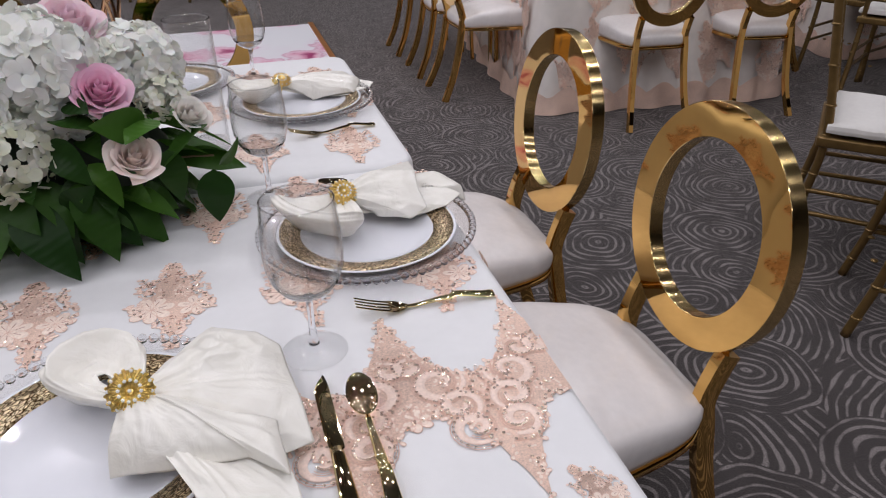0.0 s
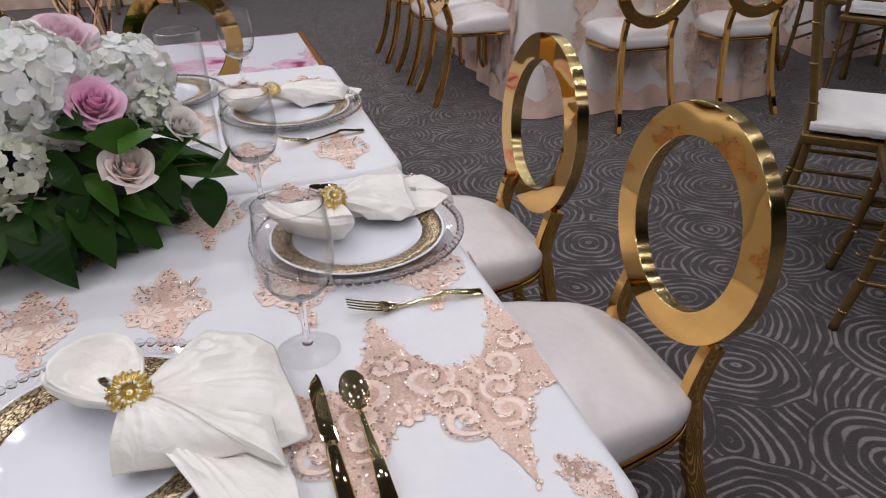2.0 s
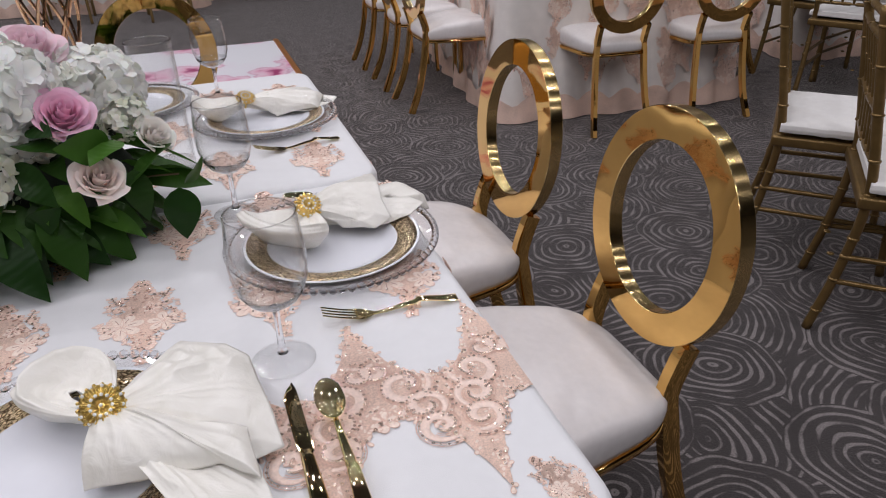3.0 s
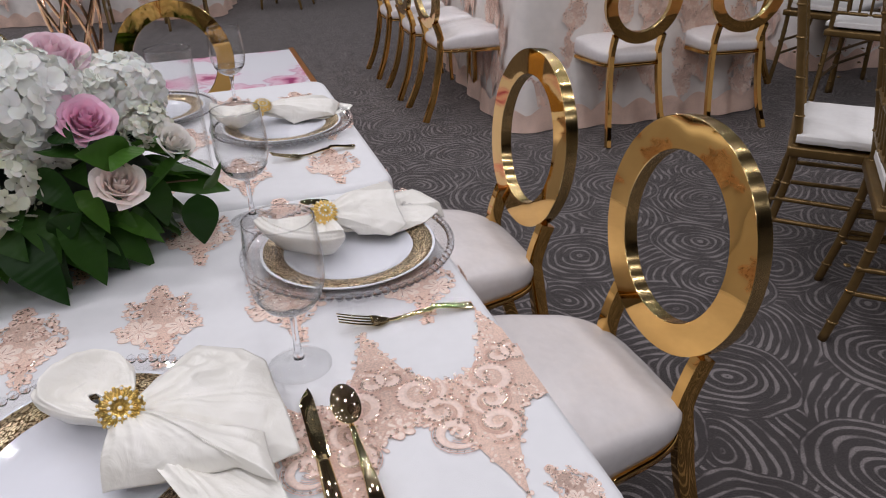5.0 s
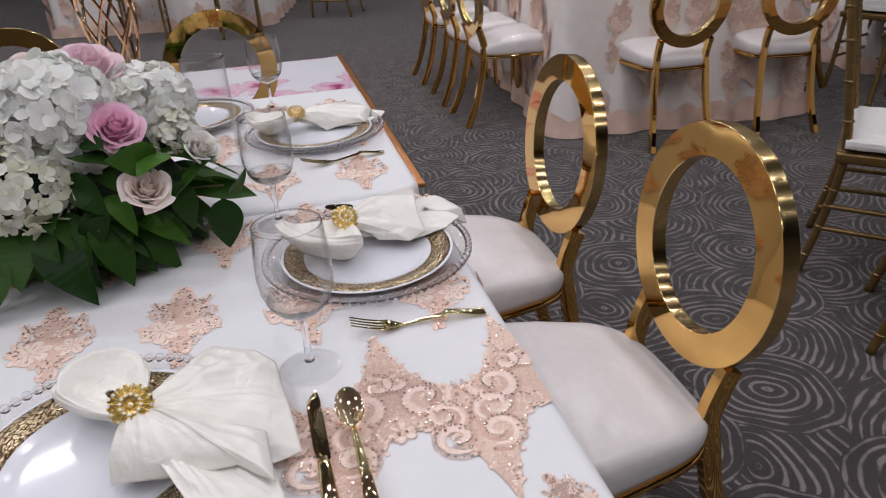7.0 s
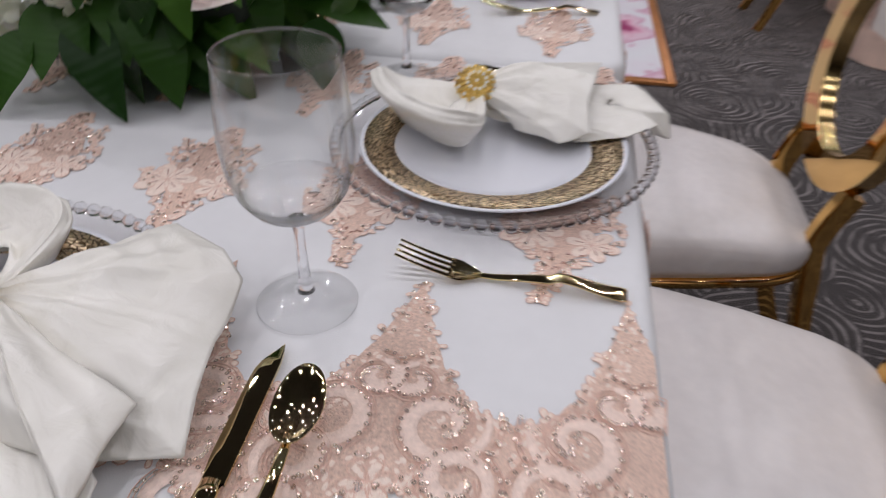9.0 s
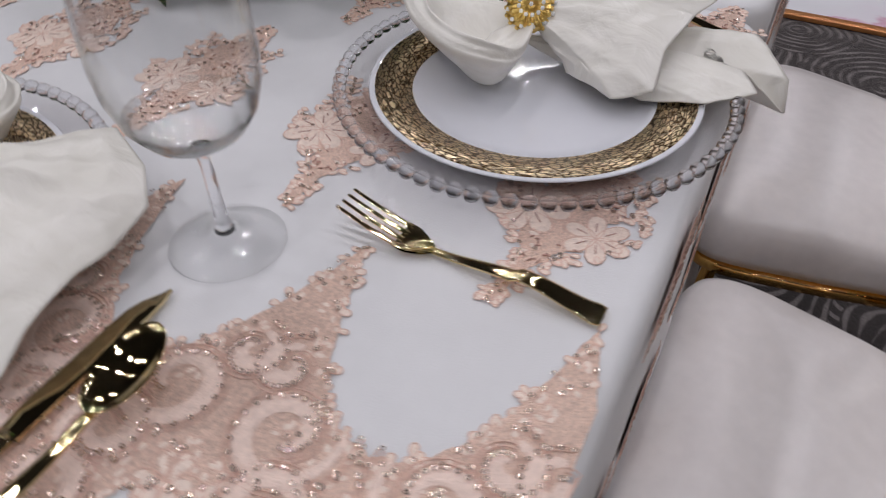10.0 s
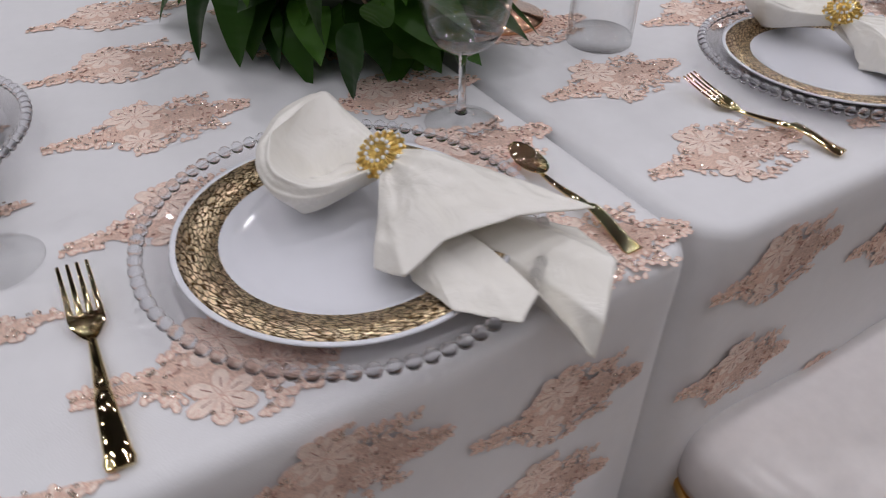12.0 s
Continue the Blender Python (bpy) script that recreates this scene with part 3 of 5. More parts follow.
def tablecloth(x0, x1, y0, y1, at, label, seed, r=0.045, fold=0.008, flare=0.012, material=None):
    """A cloth over a table: flat top, soft edge, sides that hang in shallow folds to the floor."""
    cloth = thing("tablecloth", at, label, "tablecloth")
    bm, loop = bmesh.new(), rounded(x0, x1, y0, y1, r)
    rows = [(-0.016, TOP), (-0.009, TOP - 0.0012), (-0.003, TOP - 0.005), (0.0, TOP - 0.012), (0.0012, TOP - 0.03)] + [(0.0, TOP - 0.03 - 0.0452 * k) for k in range(1, 17)]
    rings = []
    for i, (off, z) in enumerate(rows):
        drop = max(0.0, (TOP - 0.03 - z) / TOP)
        ring = []
        for p, n in loop:
            wave = fold * drop * (0.6 * math.sin(p.x * 23 + seed) + 0.6 * math.sin(p.y * 19 + 2 * seed) + noise.noise((p.x * 9, p.y * 9, seed + z)))
            q = p + n * (off + flare * drop + wave)
            ring.append(bm.verts.new((q.x, q.y, max(z, 0.004))))
        rings.append(ring)
    bm.faces.new(rings[0])
    for a, b in zip(rings, rings[1:]):
        for k in range(len(a)):
            j = (k + 1) % len(a)
            bm.faces.new((a[k], b[k], b[j], a[j]))
    part("cloth", bm, material or CLOTH, cloth)
    return cloth


def banquet_table(x0, x1, y0, y1, at):
    table = thing("banquet_table", at, "folding plywood banquet table hidden under its cloth", "table", "banquet tables")
    part("tabletop", block(x0 + 0.02, x1 - 0.02, y0 + 0.02, y1 - 0.02, TOP - 0.03, TOP - 0.006, 0.004), WOOD, table)
    for x in (x0 + 0.12, x1 - 0.12):
        for y in (y0 + 0.1, y1 - 0.1):
            part("leg", lathe([(0, 0), (0.016, 0), (0.016, TOP - 0.03), (0, TOP - 0.03)], 12, m=pose(x, y, 0)), CHIAVARI_GOLD, table)


SEAM = 1.176
banquet_table(-1.5, EDGE, 0.37, SEAM, pose(0, 0, 0))
banquet_table(-1.5, EDGE, SEAM + 0.006, 1.96, pose(0, 0, 0))
near_cloth = tablecloth(-1.5, EDGE, 0.37, SEAM, pose(0, 0, 0), "white satin tablecloth with blush lace sprays and scalloped border", 1.0)
next_cloth = tablecloth(-1.5, EDGE, SEAM + 0.006, 1.96, pose(0, 0, 0), "white satin tablecloth with scattered blush lace sprays", 2.4)
k = 0
for x, y, turn in ((-0.404, 0.868, 3), (-0.250, 0.851, 7), (-0.092, 0.846, 1), (0.066, 0.838, 3), (0.240, 0.822, -9), (-0.56, 0.86, 2), (-0.72, 0.86, 2), (-0.36, 1.08, 4), (-0.195, 1.085, -4), (-0.035, 1.080, -3), (0.10, 1.085, 3), (0.262, 1.085, -12), (-0.62, 1.08, 3), (-0.85, 0.9, 2)):
    lace_motif(near_cloth, pose(x, y, TOP + 0.0008, 0, 0, turn), k)
    k += 1
for x, y, turn in ((0.047, 1.312, 1), (0.217, 1.302, -3), (-0.115, 1.31, 3), (-0.27, 1.32, 1), (0.255, 1.545, -8), (0.10, 1.55, 4), (-0.05, 1.55, -3), (-0.20, 1.55, 5), (0.06, 1.78, -6), (0.225, 1.76, 6), (-0.10, 1.80, 1), (-0.26, 1.79, 3), (-0.42, 1.32, 2), (-0.42, 1.6, 2)):
    lace_motif(next_cloth, pose(x, y, TOP + 0.0008, 0, 0, turn), k)
    k += 1
# sprays on the hanging side toward the aisle
SIDE = Matrix(((0, 0, 1, 0), (1, 0, 0, 0), (0, 1, 0, 0), (0, 0, 0, 1)))


def on_side(parent, x, y, z, lean, which):
    lace_motif(parent, pose(x, y, z) @ SIDE @ pose(0, 0, 0, 0, 0, lean) @ Matrix.Scale(0.88, 4), which)


for y, z, lean in ((0.50, 0.66, -92), (0.68, 0.60, -98), (0.852, 0.705, -98), (1.042, 0.655, -92), (1.030, 0.548, -104), (0.86, 0.53, -96)):
    on_side(near_cloth, EDGE + 0.0028 + 0.013 * (TOP - z), y, z, lean, k)
    k += 1
for y, z, lean in ((1.282, 0.700, -86), (1.275, 0.566, -96), (1.49, 0.66, -90), (1.68, 0.70, -86), (1.70, 0.55, -92), (1.88, 0.62, -90), (1.45, 0.45, -94)):
    on_side(next_cloth, EDGE + 0.0028 + 0.013 * (TOP - z), y, z, lean, k)
    k += 1
lace_border(near_cloth, -0.62, EDGE - 0.006, 0.578)
lace_motif(near_cloth, pose(0.272, 0.425, TOP + 0.0008, 0, 0, 24) @ Matrix.Scale(0.42, 4), 1)


# ---- place settings ----
def bead_mesh():
    bm = bmesh.new()
    bmesh.ops.create_icosphere(bm, subdivisions=2, radius=0.0056)
    return finish("bead", bm, BEAD_GLASS)


BEAD = bead_mesh()


def charger(x, y, turn=0):
    dish = thing("charger", pose(x, y, TOP + 0.002, 0, 0, turn) @ Matrix.Scale(0.975, 4), "clear glass charger with a beaded rim on the lace cloth", "charger plate", "chargers")
    part("dish", lathe([(0, 0.0002), (0.098, 0.0002), (0.110, 0.0030), (0.146, 0.0195), (0.1500, 0.0205), (0.1500, 0.0228), (0.145, 0.0222), (0.109, 0.0058), (0.097, 0.0030), (0, 0.0030)], 96), ACRYLIC, dish)
    for k in range(78):
        a = 2 * math.pi * k / 78
        b = new("bead", BEAD)
        b.parent, b.matrix_basis = dish, pose(0.1520 * math.cos(a), 0.1520 * math.sin(a), 0.0212)
    return dish


def dinner_plate(x, y):
    plate = thing("dinner_plate", pose(x, y, TOP + 0.0065) @ Matrix.Scale(0.975, 4), "white china plate with an embossed gold rim", "plate", "dinner plates")
    part("body", lathe([(0, 0.0), (0.070, 0.0), (0.080, 0.0012), (0.095, 0.0072), (0.1275, 0.0142), (0.1294, 0.0156), (0.1285, 0.0168), (0.1255, 0.0160), (0.0950, 0.0100), (0.0870, 0.0062), (0.076, 0.0038), (0, 0.0036)], 112), CHINA, plate)
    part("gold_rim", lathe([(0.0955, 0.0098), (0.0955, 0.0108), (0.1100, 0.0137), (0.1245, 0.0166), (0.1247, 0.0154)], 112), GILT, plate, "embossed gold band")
    return plate


def wine_glass(x, y):
    g = thing("wine_glass", pose(x, y, TOP + 0.0008), "clear stemmed wine glass, empty, on the cloth", "wine glass", "wine glasses")
    bowl = [(0.0040, 0.0725), (0.0150, 0.0755), (0.0270, 0.0835), (0.0355, 0.0960), (0.0402, 0.1120), (0.0415, 0.1280), (0.0405, 0.1500), (0.0382, 0.1730), (0.0368, 0.1850)]
    stem = [(0.0062, 0.0110), (0.0044, 0.0200), (0.0036, 0.0400), (0.0036, 0.0600), (0.0044, 0.0690), (0.0060, 0.0728)]
    part("foot", lathe([(0.0, 0.0003), (0.0345, 0.0003), (0.0362, 0.0012), (0.0352, 0.0022), (0.0250, 0.0034), (0.0120, 0.0062), (0.0062, 0.0112), (0, 0.0114)], 64), GLASS, g)
    part("stem", lathe([(0, 0.0108)] + stem + [(0, 0.0730)], 32), BEAD_GLASS, g)
    part("bowl_base", lathe([(0.0, 0.0726)] + bowl[1:4] + [(0.0347, 0.0963), (0.0260, 0.0847), (0.0142, 0.0772), (0.0, 0.0752)], 64), BOWL_GLASS, g, "thick clear glass base of the bowl")
    part("bowl", lathe(bowl[3:] + [(0.0363, 0.1856), (0.0357, 0.1850), (0.0371, 0.1730), (0.0394, 0.1500), (0.0404, 0.1280), (0.0391, 0.1120), (0.0344, 0.0964)], 64), GLASS, g)
    part("rim", lathe([(0.0369, 0.1847), (0.0372, 0.1855), (0.0364, 0.1863), (0.0356, 0.1855), (0.0360, 0.1847), (0.0369, 0.1847)], 64), BOWL_GLASS, g)
    return g


def prong_strip(bm, x, y0, y1, w, z_of):
    n = 10
    path = [Vector((x, y0 + (y1 - y0) * k / n, z_of(y0 + (y1 - y0) * k / n))) for k in range(n + 1)]
    sweep(path, [w * (1 - 0.45 * (k / n)) for k in range(n + 1)], 0.0009, (1, 0, 0), bm, steps=8)


def handle(bm, z_of, y0=-0.095, y1=0.01):
    n = 22
    path = [Vector((0, y0 + (y1 - y0) * k / n, z_of(y0 + (y1 - y0) * k / n))) for k in range(n + 1)]
    width = [0.0098 - 0.0070 * min(1, (k / n) ** 0.75) for k in range(n + 1)]
    width[0], width[1] = 0.0086, 0.0098
    thick = [0.0018 + 0.0008 * math.sin(math.pi * k / n) for k in range(n + 1)]
    sweep(path, width, thick, (1, 0, 0), bm, steps=12)


def arch(y, rise=0.017):
    """The side view of fork and spoon: handle bowed up, neck low, tip raised."""
    t = (y + 0.095) / 0.19
    return 0.0035 + 0.0085 * math.sin(math.pi * min(1, t / 0.62)) ** 2 * (0.6 if t > 0.31 else 1) + (rise * max(0, (t - 0.66) / 0.34) ** 1.5 if t > 0.66 else 0)


def fork(m, label):
    f = thing("fork", m, label, "fork", "forks")
    bm = bmesh.new()
    handle(bm, arch, y1=0.030)
    part("handle", bm, CUTLERY, f)
    bm = bmesh.new()
    n, rows = 8, []
    for k in range(n + 1):
        y = 0.026 + 0.026 * k / n
        w = 0.0028 + 0.0100 * min(1.0, (k / n) * 1.5) ** 0.8
        rows.append([Vector((w * s, y, arch(y) - 0.003 * (1 - s * s) * math.sin(math.pi * k / n))) for s in (-1, -0.6, -0.2, 0.2, 0.6, 1)])
    for lift in (0.0, 0.0016):
        grid = [[bm.verts.new(p + Vector((0, 0, lift))) for p in r] for r in rows]
        for a, b in zip(grid, grid[1:]):
            for j in range(5):
                bm.faces.new((a[j], b[j], b[j + 1], a[j + 1]))
    part("shoulder", bm, CUTLERY, f)
    for x in (-0.0105, -0.0035, 0.0035, 0.0105):
        bm = bmesh.new()
        prong_strip(bm, x, 0.049, 0.097, 0.0025, lambda y: arch(y) + 0.0008)
        part("tine", bm, CUTLERY, f)
    return f


def spoon(m, label, size=0.80):
    s = thing("spoon", m, label, "spoon", "spoons")
    bm = bmesh.new()
    handle(bm, arch, y1=0.034)
    part("handle", bm, CUTLERY, s)
    bm, rings = bmesh.new(), []
    for lift in (0.0, 0.0012):
        rows = []
        for i in range(1, 8):
            f = i / 7
            rows.append([bm.verts.new((0.0190 * size * f * math.cos(a), 0.030 + size * (0.033 + 0.033 * f * math.sin(a)), 0.0025 + 0.0042 * f * f + lift + 0.004 * max(0, math.sin(a)) * f)) for a in [2 * math.pi * k / 28 for k in range(28)]])
        mid = bm.verts.new((0, 0.030 + 0.033 * size, 0.0025 + lift))
        for k in range(28):
            bm.faces.new((mid, rows[0][k], rows[0][(k + 1) % 28]))
        for a, b in zip(rows, rows[1:]):
            for k in range(28):
                bm.faces.new((a[k], a[(k + 1) % 28], b[(k + 1) % 28], b[k]))
        rings.append(rows[-1])
    for k in range(28):
        bm.faces.new((rings[0][k], rings[0][(k + 1) % 28], rings[1][(k + 1) % 28], rings[1][k]))
    part("bowl", bm, CUTLERY, s)
    return s


def knife(m, label):
    kn = thing("knife", m, label, "knife", "knives")
    bm = bmesh.new()
    path = [Vector((0, -0.11 + 0.112 * k / 12, 0.0045 + 0.002 * math.sin(math.pi * k / 12))) for k in range(13)]
    sweep(path, [0.0098 - 0.0035 * (k / 12) for k in range(13)], [0.0034 - 0.0008 * (k / 12) for k in range(13)], (1, 0, 0), bm, steps=14)
    part("handle", bm, CUTLERY, kn)
    bm, rows = bmesh.new(), []
    for k in range(15):
        t = k / 14
        y = 0.0 + 0.108 * t
        end = max(0.0, (t - 0.72) / 0.28)
        back, edge = 0.0078 - 0.0030 * end ** 3, -0.0078 + 0.0128 * end ** 2.2 + 0.0020 * (1 - min(1, 6 * t))
        z = 0.0048 - 0.001 * t
        rows.append([bm.verts.new((back, y, z + 0.0012)), bm.verts.new((edge * 0.8 + 0.2 * back, y, z + 0.0008)), bm.verts.new((edge, y, z)), bm.verts.new((back, y, z - 0.0012))])
    for a, b in zip(rows, rows[1:]):
        for j in range(4):
            bm.faces.new((a[j], a[(j + 1) % 4], b[(j + 1) % 4], b[j]))
    bm.faces.new(rows[-1])
    part("blade", bm, CUTLERY, kn, sharp=30)
    return kn


def bow_loop(bm, heading, length, half, height, seed, n_a=90, n_v=40):
    """The napkin's loop: cloth gathered at the ring that swells into a rounded pouch, its lip rolled over into a folded hollow."""
    c, s = math.cos(heading), math.sin(heading)

    def plan(u, w):
        return Vector((c * u - s * w, s * u + c * w))

    rows = []
    for i in range(n_a + 1):
        a = i / n_a
        out = (0.5 - 0.5 * math.cos(2 * math.pi * a)) ** 0.7
        rim = plan(length * out, half * math.sin(2 * math.pi * a) * (0.45 + 0.55 * out))
        heart = plan(length * 0.55 * out, 0.0)
        n = (rim - plan(length * 0.45, 0)).normalized()
        row = []
        for k in range(n_v + 1):
            v = k / n_v
            tall = height * (1 + 0.10 * math.sin(6.3 * a + seed) + 0.10 * math.sin(19 * a + 2 * seed)) * out + 0.012 * (1 - out)
            low = 0.016 * (1 - out)
            if v < 0.5:
                f = v / 0.5
                q = rim + n * (0.014 * math.sin(math.pi * f) - 0.016 * (1 - f) ** 2) * out
                z = low + tall * math.sin(0.5 * math.pi * f) ** 0.9
            else:
                f = (v - 0.5) / 0.5
                q = rim.lerp(heart, f ** 1.15)
                z = low + tall * (1 - 0.86 * math.sin(0.5 * math.pi * f) ** 1.2 * out)
            pleat = math.sin(9 * v + 6 * a + seed) * (1 - out) * 0.0030 + math.sin(13 * v - 4 * a + 2 * seed) * out * 0.0026 * min(1, 3 * v)
            crease = 0.0120 * out * (0.30 - abs(noise.noise((2.6 * v + seed, 5.5 * a, 0.7)))) + 0.010 * out * noise.noise((1.4 * v, 4 * a + seed, 2.1))
            crease += 0.0065 * out * (0.30 - abs(noise.noise((9 * v + seed, 2.2 * a, 4.4)))) + 0.0026 * (0.3 - abs(noise.noise((5 * v, 13 * a + seed, 1.3)))) * out
            q = q + n * (pleat + crease) * min(1, 4 * v)
            row.append(bm.verts.new((q.x, q.y, max(-0.010, z + (0.8 * pleat + crease) * min(1, 3 * v)) + 0.002)))
        rows.append(row)
    for a, b in zip(rows, rows[1:]):
        for k in range(n_v):
            bm.faces.new((a[k], a[k + 1], b[k + 1], b[k]))


def fan(bm, corners, pleats, bulge, seed, z0=0.016, curl=0.0, calm=1.0, n_s=56, n_v=120):
    """A loose sheet that fans from the ring to a straight-edged hem through corners (x, y, height)."""
    rows, m = [], len(corners) - 1
    pts = [Vector(p) for p in corners]
    lens = [(q - p).length for p, q in zip(pts, pts[1:])]
    total = sum(lens)
    for i in range(n_s + 1):
        t = i / n_s
        row = []
        for k in range(n_v + 1):
            v = k / n_v
            d, q = v * total, 0
            while q < m - 1 and d > lens[q]:
                d -= lens[q]
                q += 1
            hem = pts[q].lerp(pts[q + 1], min(1.0, d / lens[q]))
            across = Vector((-hem.y, hem.x, 0)).normalized()
            foot = (pts[-1] - pts[0]).normalized() * (0.012 * (v - 0.5))
            p = Vector((foot.x, foot.y, z0)).lerp(hem, t)
            fold = math.sin(2 * math.pi * pleats * v + seed)
            crisp = 1 - 2 * abs(math.sin(math.pi * (pleats * 1.45) * v + 0.8 * seed)) ** 0.7
            rise = math.sin(math.pi * min(1.0, 0.10 + 0.80 * t))
            z = p.z + bulge * rise * math.sin(math.pi * v) ** 0.6
            z += calm * ((0.0068 * fold + 0.0044 * crisp) * (t ** 0.5) * (1 - 0.50 * t) + 0.0030 * fold * t) + (1 - calm) * 0.0034 * fold * math.sin(math.pi * min(1.0, 1.6 * t))
            z += (0.5 + 0.5 * calm) * 0.016 * t * (1 - 0.4 * t) * noise.noise((3.6 * v + seed, 2.4 * t, 0.3)) + calm * 0.0052 * (0.35 - abs(noise.noise((4.5 * v + 2.6 * t, 3.4 * t - 2.2 * v, seed)))) * min(1, 3 * t)
            z += 0.0050 * (0.26 - abs(noise.noise((9 * v + seed, 1.3 * t, 6.1)))) * math.sin(math.pi * min(1, 0.08 + 0.80 * t)) + 0.0013 * (0.3 - abs(noise.noise((15 * v + 3 * t, 6 * t, seed)))) * min(1, 3 * t)
            if curl and t > 0.86:
                f = (t - 0.86) / 0.14
                z -= curl * f * f
                p -= hem.normalized() * (0.45 * curl * f * f)
            sway = 0.004 * t * noise.noise((5 * v, 3 * t, seed + 4))
            row.append(bm.verts.new((p.x + across.x * sway, p.y + across.y * sway, z)))
        rows.append(row)
    for a, b in zip(rows, rows[1:]):
        for k in range(n_v):
            bm.faces.new((a[k], a[k + 1], b[k + 1], b[k]))


def napkin(x, y, z, loop, fans, seed, label):
    """An ivory napkin drawn through a ring: a loop on one side, a fanned tail of two or three layers on the other."""
    nap = thing("napkin", pose(x, y, z), label, "napkin", "napkins")
    bm = bmesh.new()
    bow_loop(bm, radians(loop[0]), loop[1], loop[2], loop[3], seed)
    part("loop", bm, NAPKIN, nap).modifiers.new("thick", "SOLIDIFY").thickness = 0.0010
    for i, (corners, pleats, bulge, z0, curl, calm) in enumerate(fans):
        bm = bmesh.new()
        fan(bm, corners, pleats, bulge, seed + 1.7 * i, z0, curl, calm)
        part("tail", bm, NAPKIN, nap).modifiers.new("thick", "SOLIDIFY").thickness = 0.0010
    return nap


def napkin_ring(m, label):
    """A gilt flower brooch set with stones, on a thin band."""
    ring = thing("napkin_ring", m, label, "napkin ring", "napkin rings")
    bm = lathe([(0, 0.0), (0.0185, 0.0), (0.0200, 0.0012), (0.014, 0.0036), (0.005, 0.0046), (0, 0.005)], 32)
    for k in range(36):
        a = 2 * math.pi * k / 18
        d = Vector((math.cos(a + (0.17 if k > 17 else 0)), math.sin(a + (0.17 if k > 17 else 0)), 0))
        far, top = (0.0188, 0.0022) if k < 18 else (0.0150, 0.0068)
        sweep([d * 0.003 + Vector((0, 0, 0.0055)), d * far * 0.6 + Vector((0, 0, 0.0062)), d * far + Vector((0, 0, top))], [0.0008, 0.0015, 0.0024], 0.0010, (0, 0, 1), bm, steps=6)
        e = d * (far + 0.0012)
        bmesh.ops.create_icosphere(bm, subdivisions=1, radius=0.0019, matrix=Matrix.Translation((e.x, e.y, top + 0.0004)))
    part("flower", bm, BROOCH, ring)
    stone = bmesh.new()
    bmesh.ops.create_icosphere(stone, subdivisions=1, radius=0.0019)
    data = finish("stone", stone, CRYSTAL, False)
    for k in range(25):
        a = 2 * math.pi * k / 12
        rad, z = (0.0, 0.0085) if k == 24 else ((0.0182, 0.0055) if k < 12 else (0.0095, 0.0085))
        st = new("stone", data)
        st.parent, st.matrix_basis = ring, pose(rad * math.cos(a), rad * math.sin(a), z)
    hoop = [Vector((0.0, 0.0125 * math.cos(b), -0.0115 + 0.0125 * math.sin(b))) for b in [2 * math.pi * k / 24 for k in range(25)]]
    part("band", sweep(hoop, 0.0016, 0.0009, (1, 0, 0), steps=6, cap=False), BROOCH, ring, "thin gold band")
    return ring


BROOCH = surface("bright_gilt", (0.88, 0.64, 0.22), 0.28, 1.0, vary=0.1)

PLATES = ((0.169, 0.931), (-0.146, 0.601), (0.152, 1.546), (-0.128, 1.772))
for x, y in PLATES:
    charger(x, y)
    dinner_plate(x, y)
# each tail: hem corners (x, y, height), pleats, bulge, height at the ring, curl of the hem, how crumpled
napkin(0.143, 0.980, TOP + 0.018, (231, 0.080, 0.072, 0.044), (
    (((0.044, 0.070, 0.014), (0.127, 0.102, 0.020), (0.119, 0.039, 0.034), (0.111, -0.016, 0.029), (0.115, -0.048, 0.014), (0.088, -0.056, 0.004), (0.045, -0.032, 0.003)), 1.5, 0.017, 0.032, 0.0, 0.28),
    (((0.115, 0.100, 0.008), (0.165, 0.094, 0.006), (0.199, 0.056, -0.006), (0.205, 0.046, -0.030), (0.166, 0.026, 0.008), (0.181, 0.004, 0.005), (0.150, -0.032, 0.011), (0.105, -0.036, 0.006)), 1.8, 0.005, 0.010, 0.0, 0.4)),
    4.0, "ivory satin napkin in a gilt ring, tail over the edge")
napkin_ring(pose(0.146, 0.975, TOP + 0.055, 34, 8, 0), "gilt flower brooch ring with clear stones on a napkin")
napkin(-0.108, 0.612, TOP + 0.018, (122, 0.112, 0.050, 0.040), (
    (((0.030, 0.080, 0.008), (0.066, 0.110, 0.014), (0.112, 0.088, 0.010), (0.134, 0.066, 0.005), (0.141, 0.005, 0.004), (0.150, -0.064, -0.007), (0.098, -0.076, 0.004)), 2.1, 0.020, 0.028, 0.0, 0.85),
    (((0.122, -0.050, 0.016), (0.127, -0.122, 0.018), (0.095, -0.094, 0.022), (0.029, -0.083, 0.016), (-0.024, -0.067, 0.005), (-0.008, -0.018, 0.008)), 1.5, 0.020, 0.036, 0.004, 0.30),
    (((0.126, -0.095, 0.014), (0.132, -0.145, 0.008), (0.104, -0.170, 0.008), (0.060, -0.150, 0.014), (0.040, -0.085, 0.014)), 1.7, 0.010, 0.014, 0.0, 0.4)),
    11.0, "ivory satin napkin fanned from a gilt ring across a plate")
napkin_ring(pose(-0.108, 0.602, TOP + 0.066, 42, -10, 20), "gilt flower brooch ring with clear stones on a napkin")
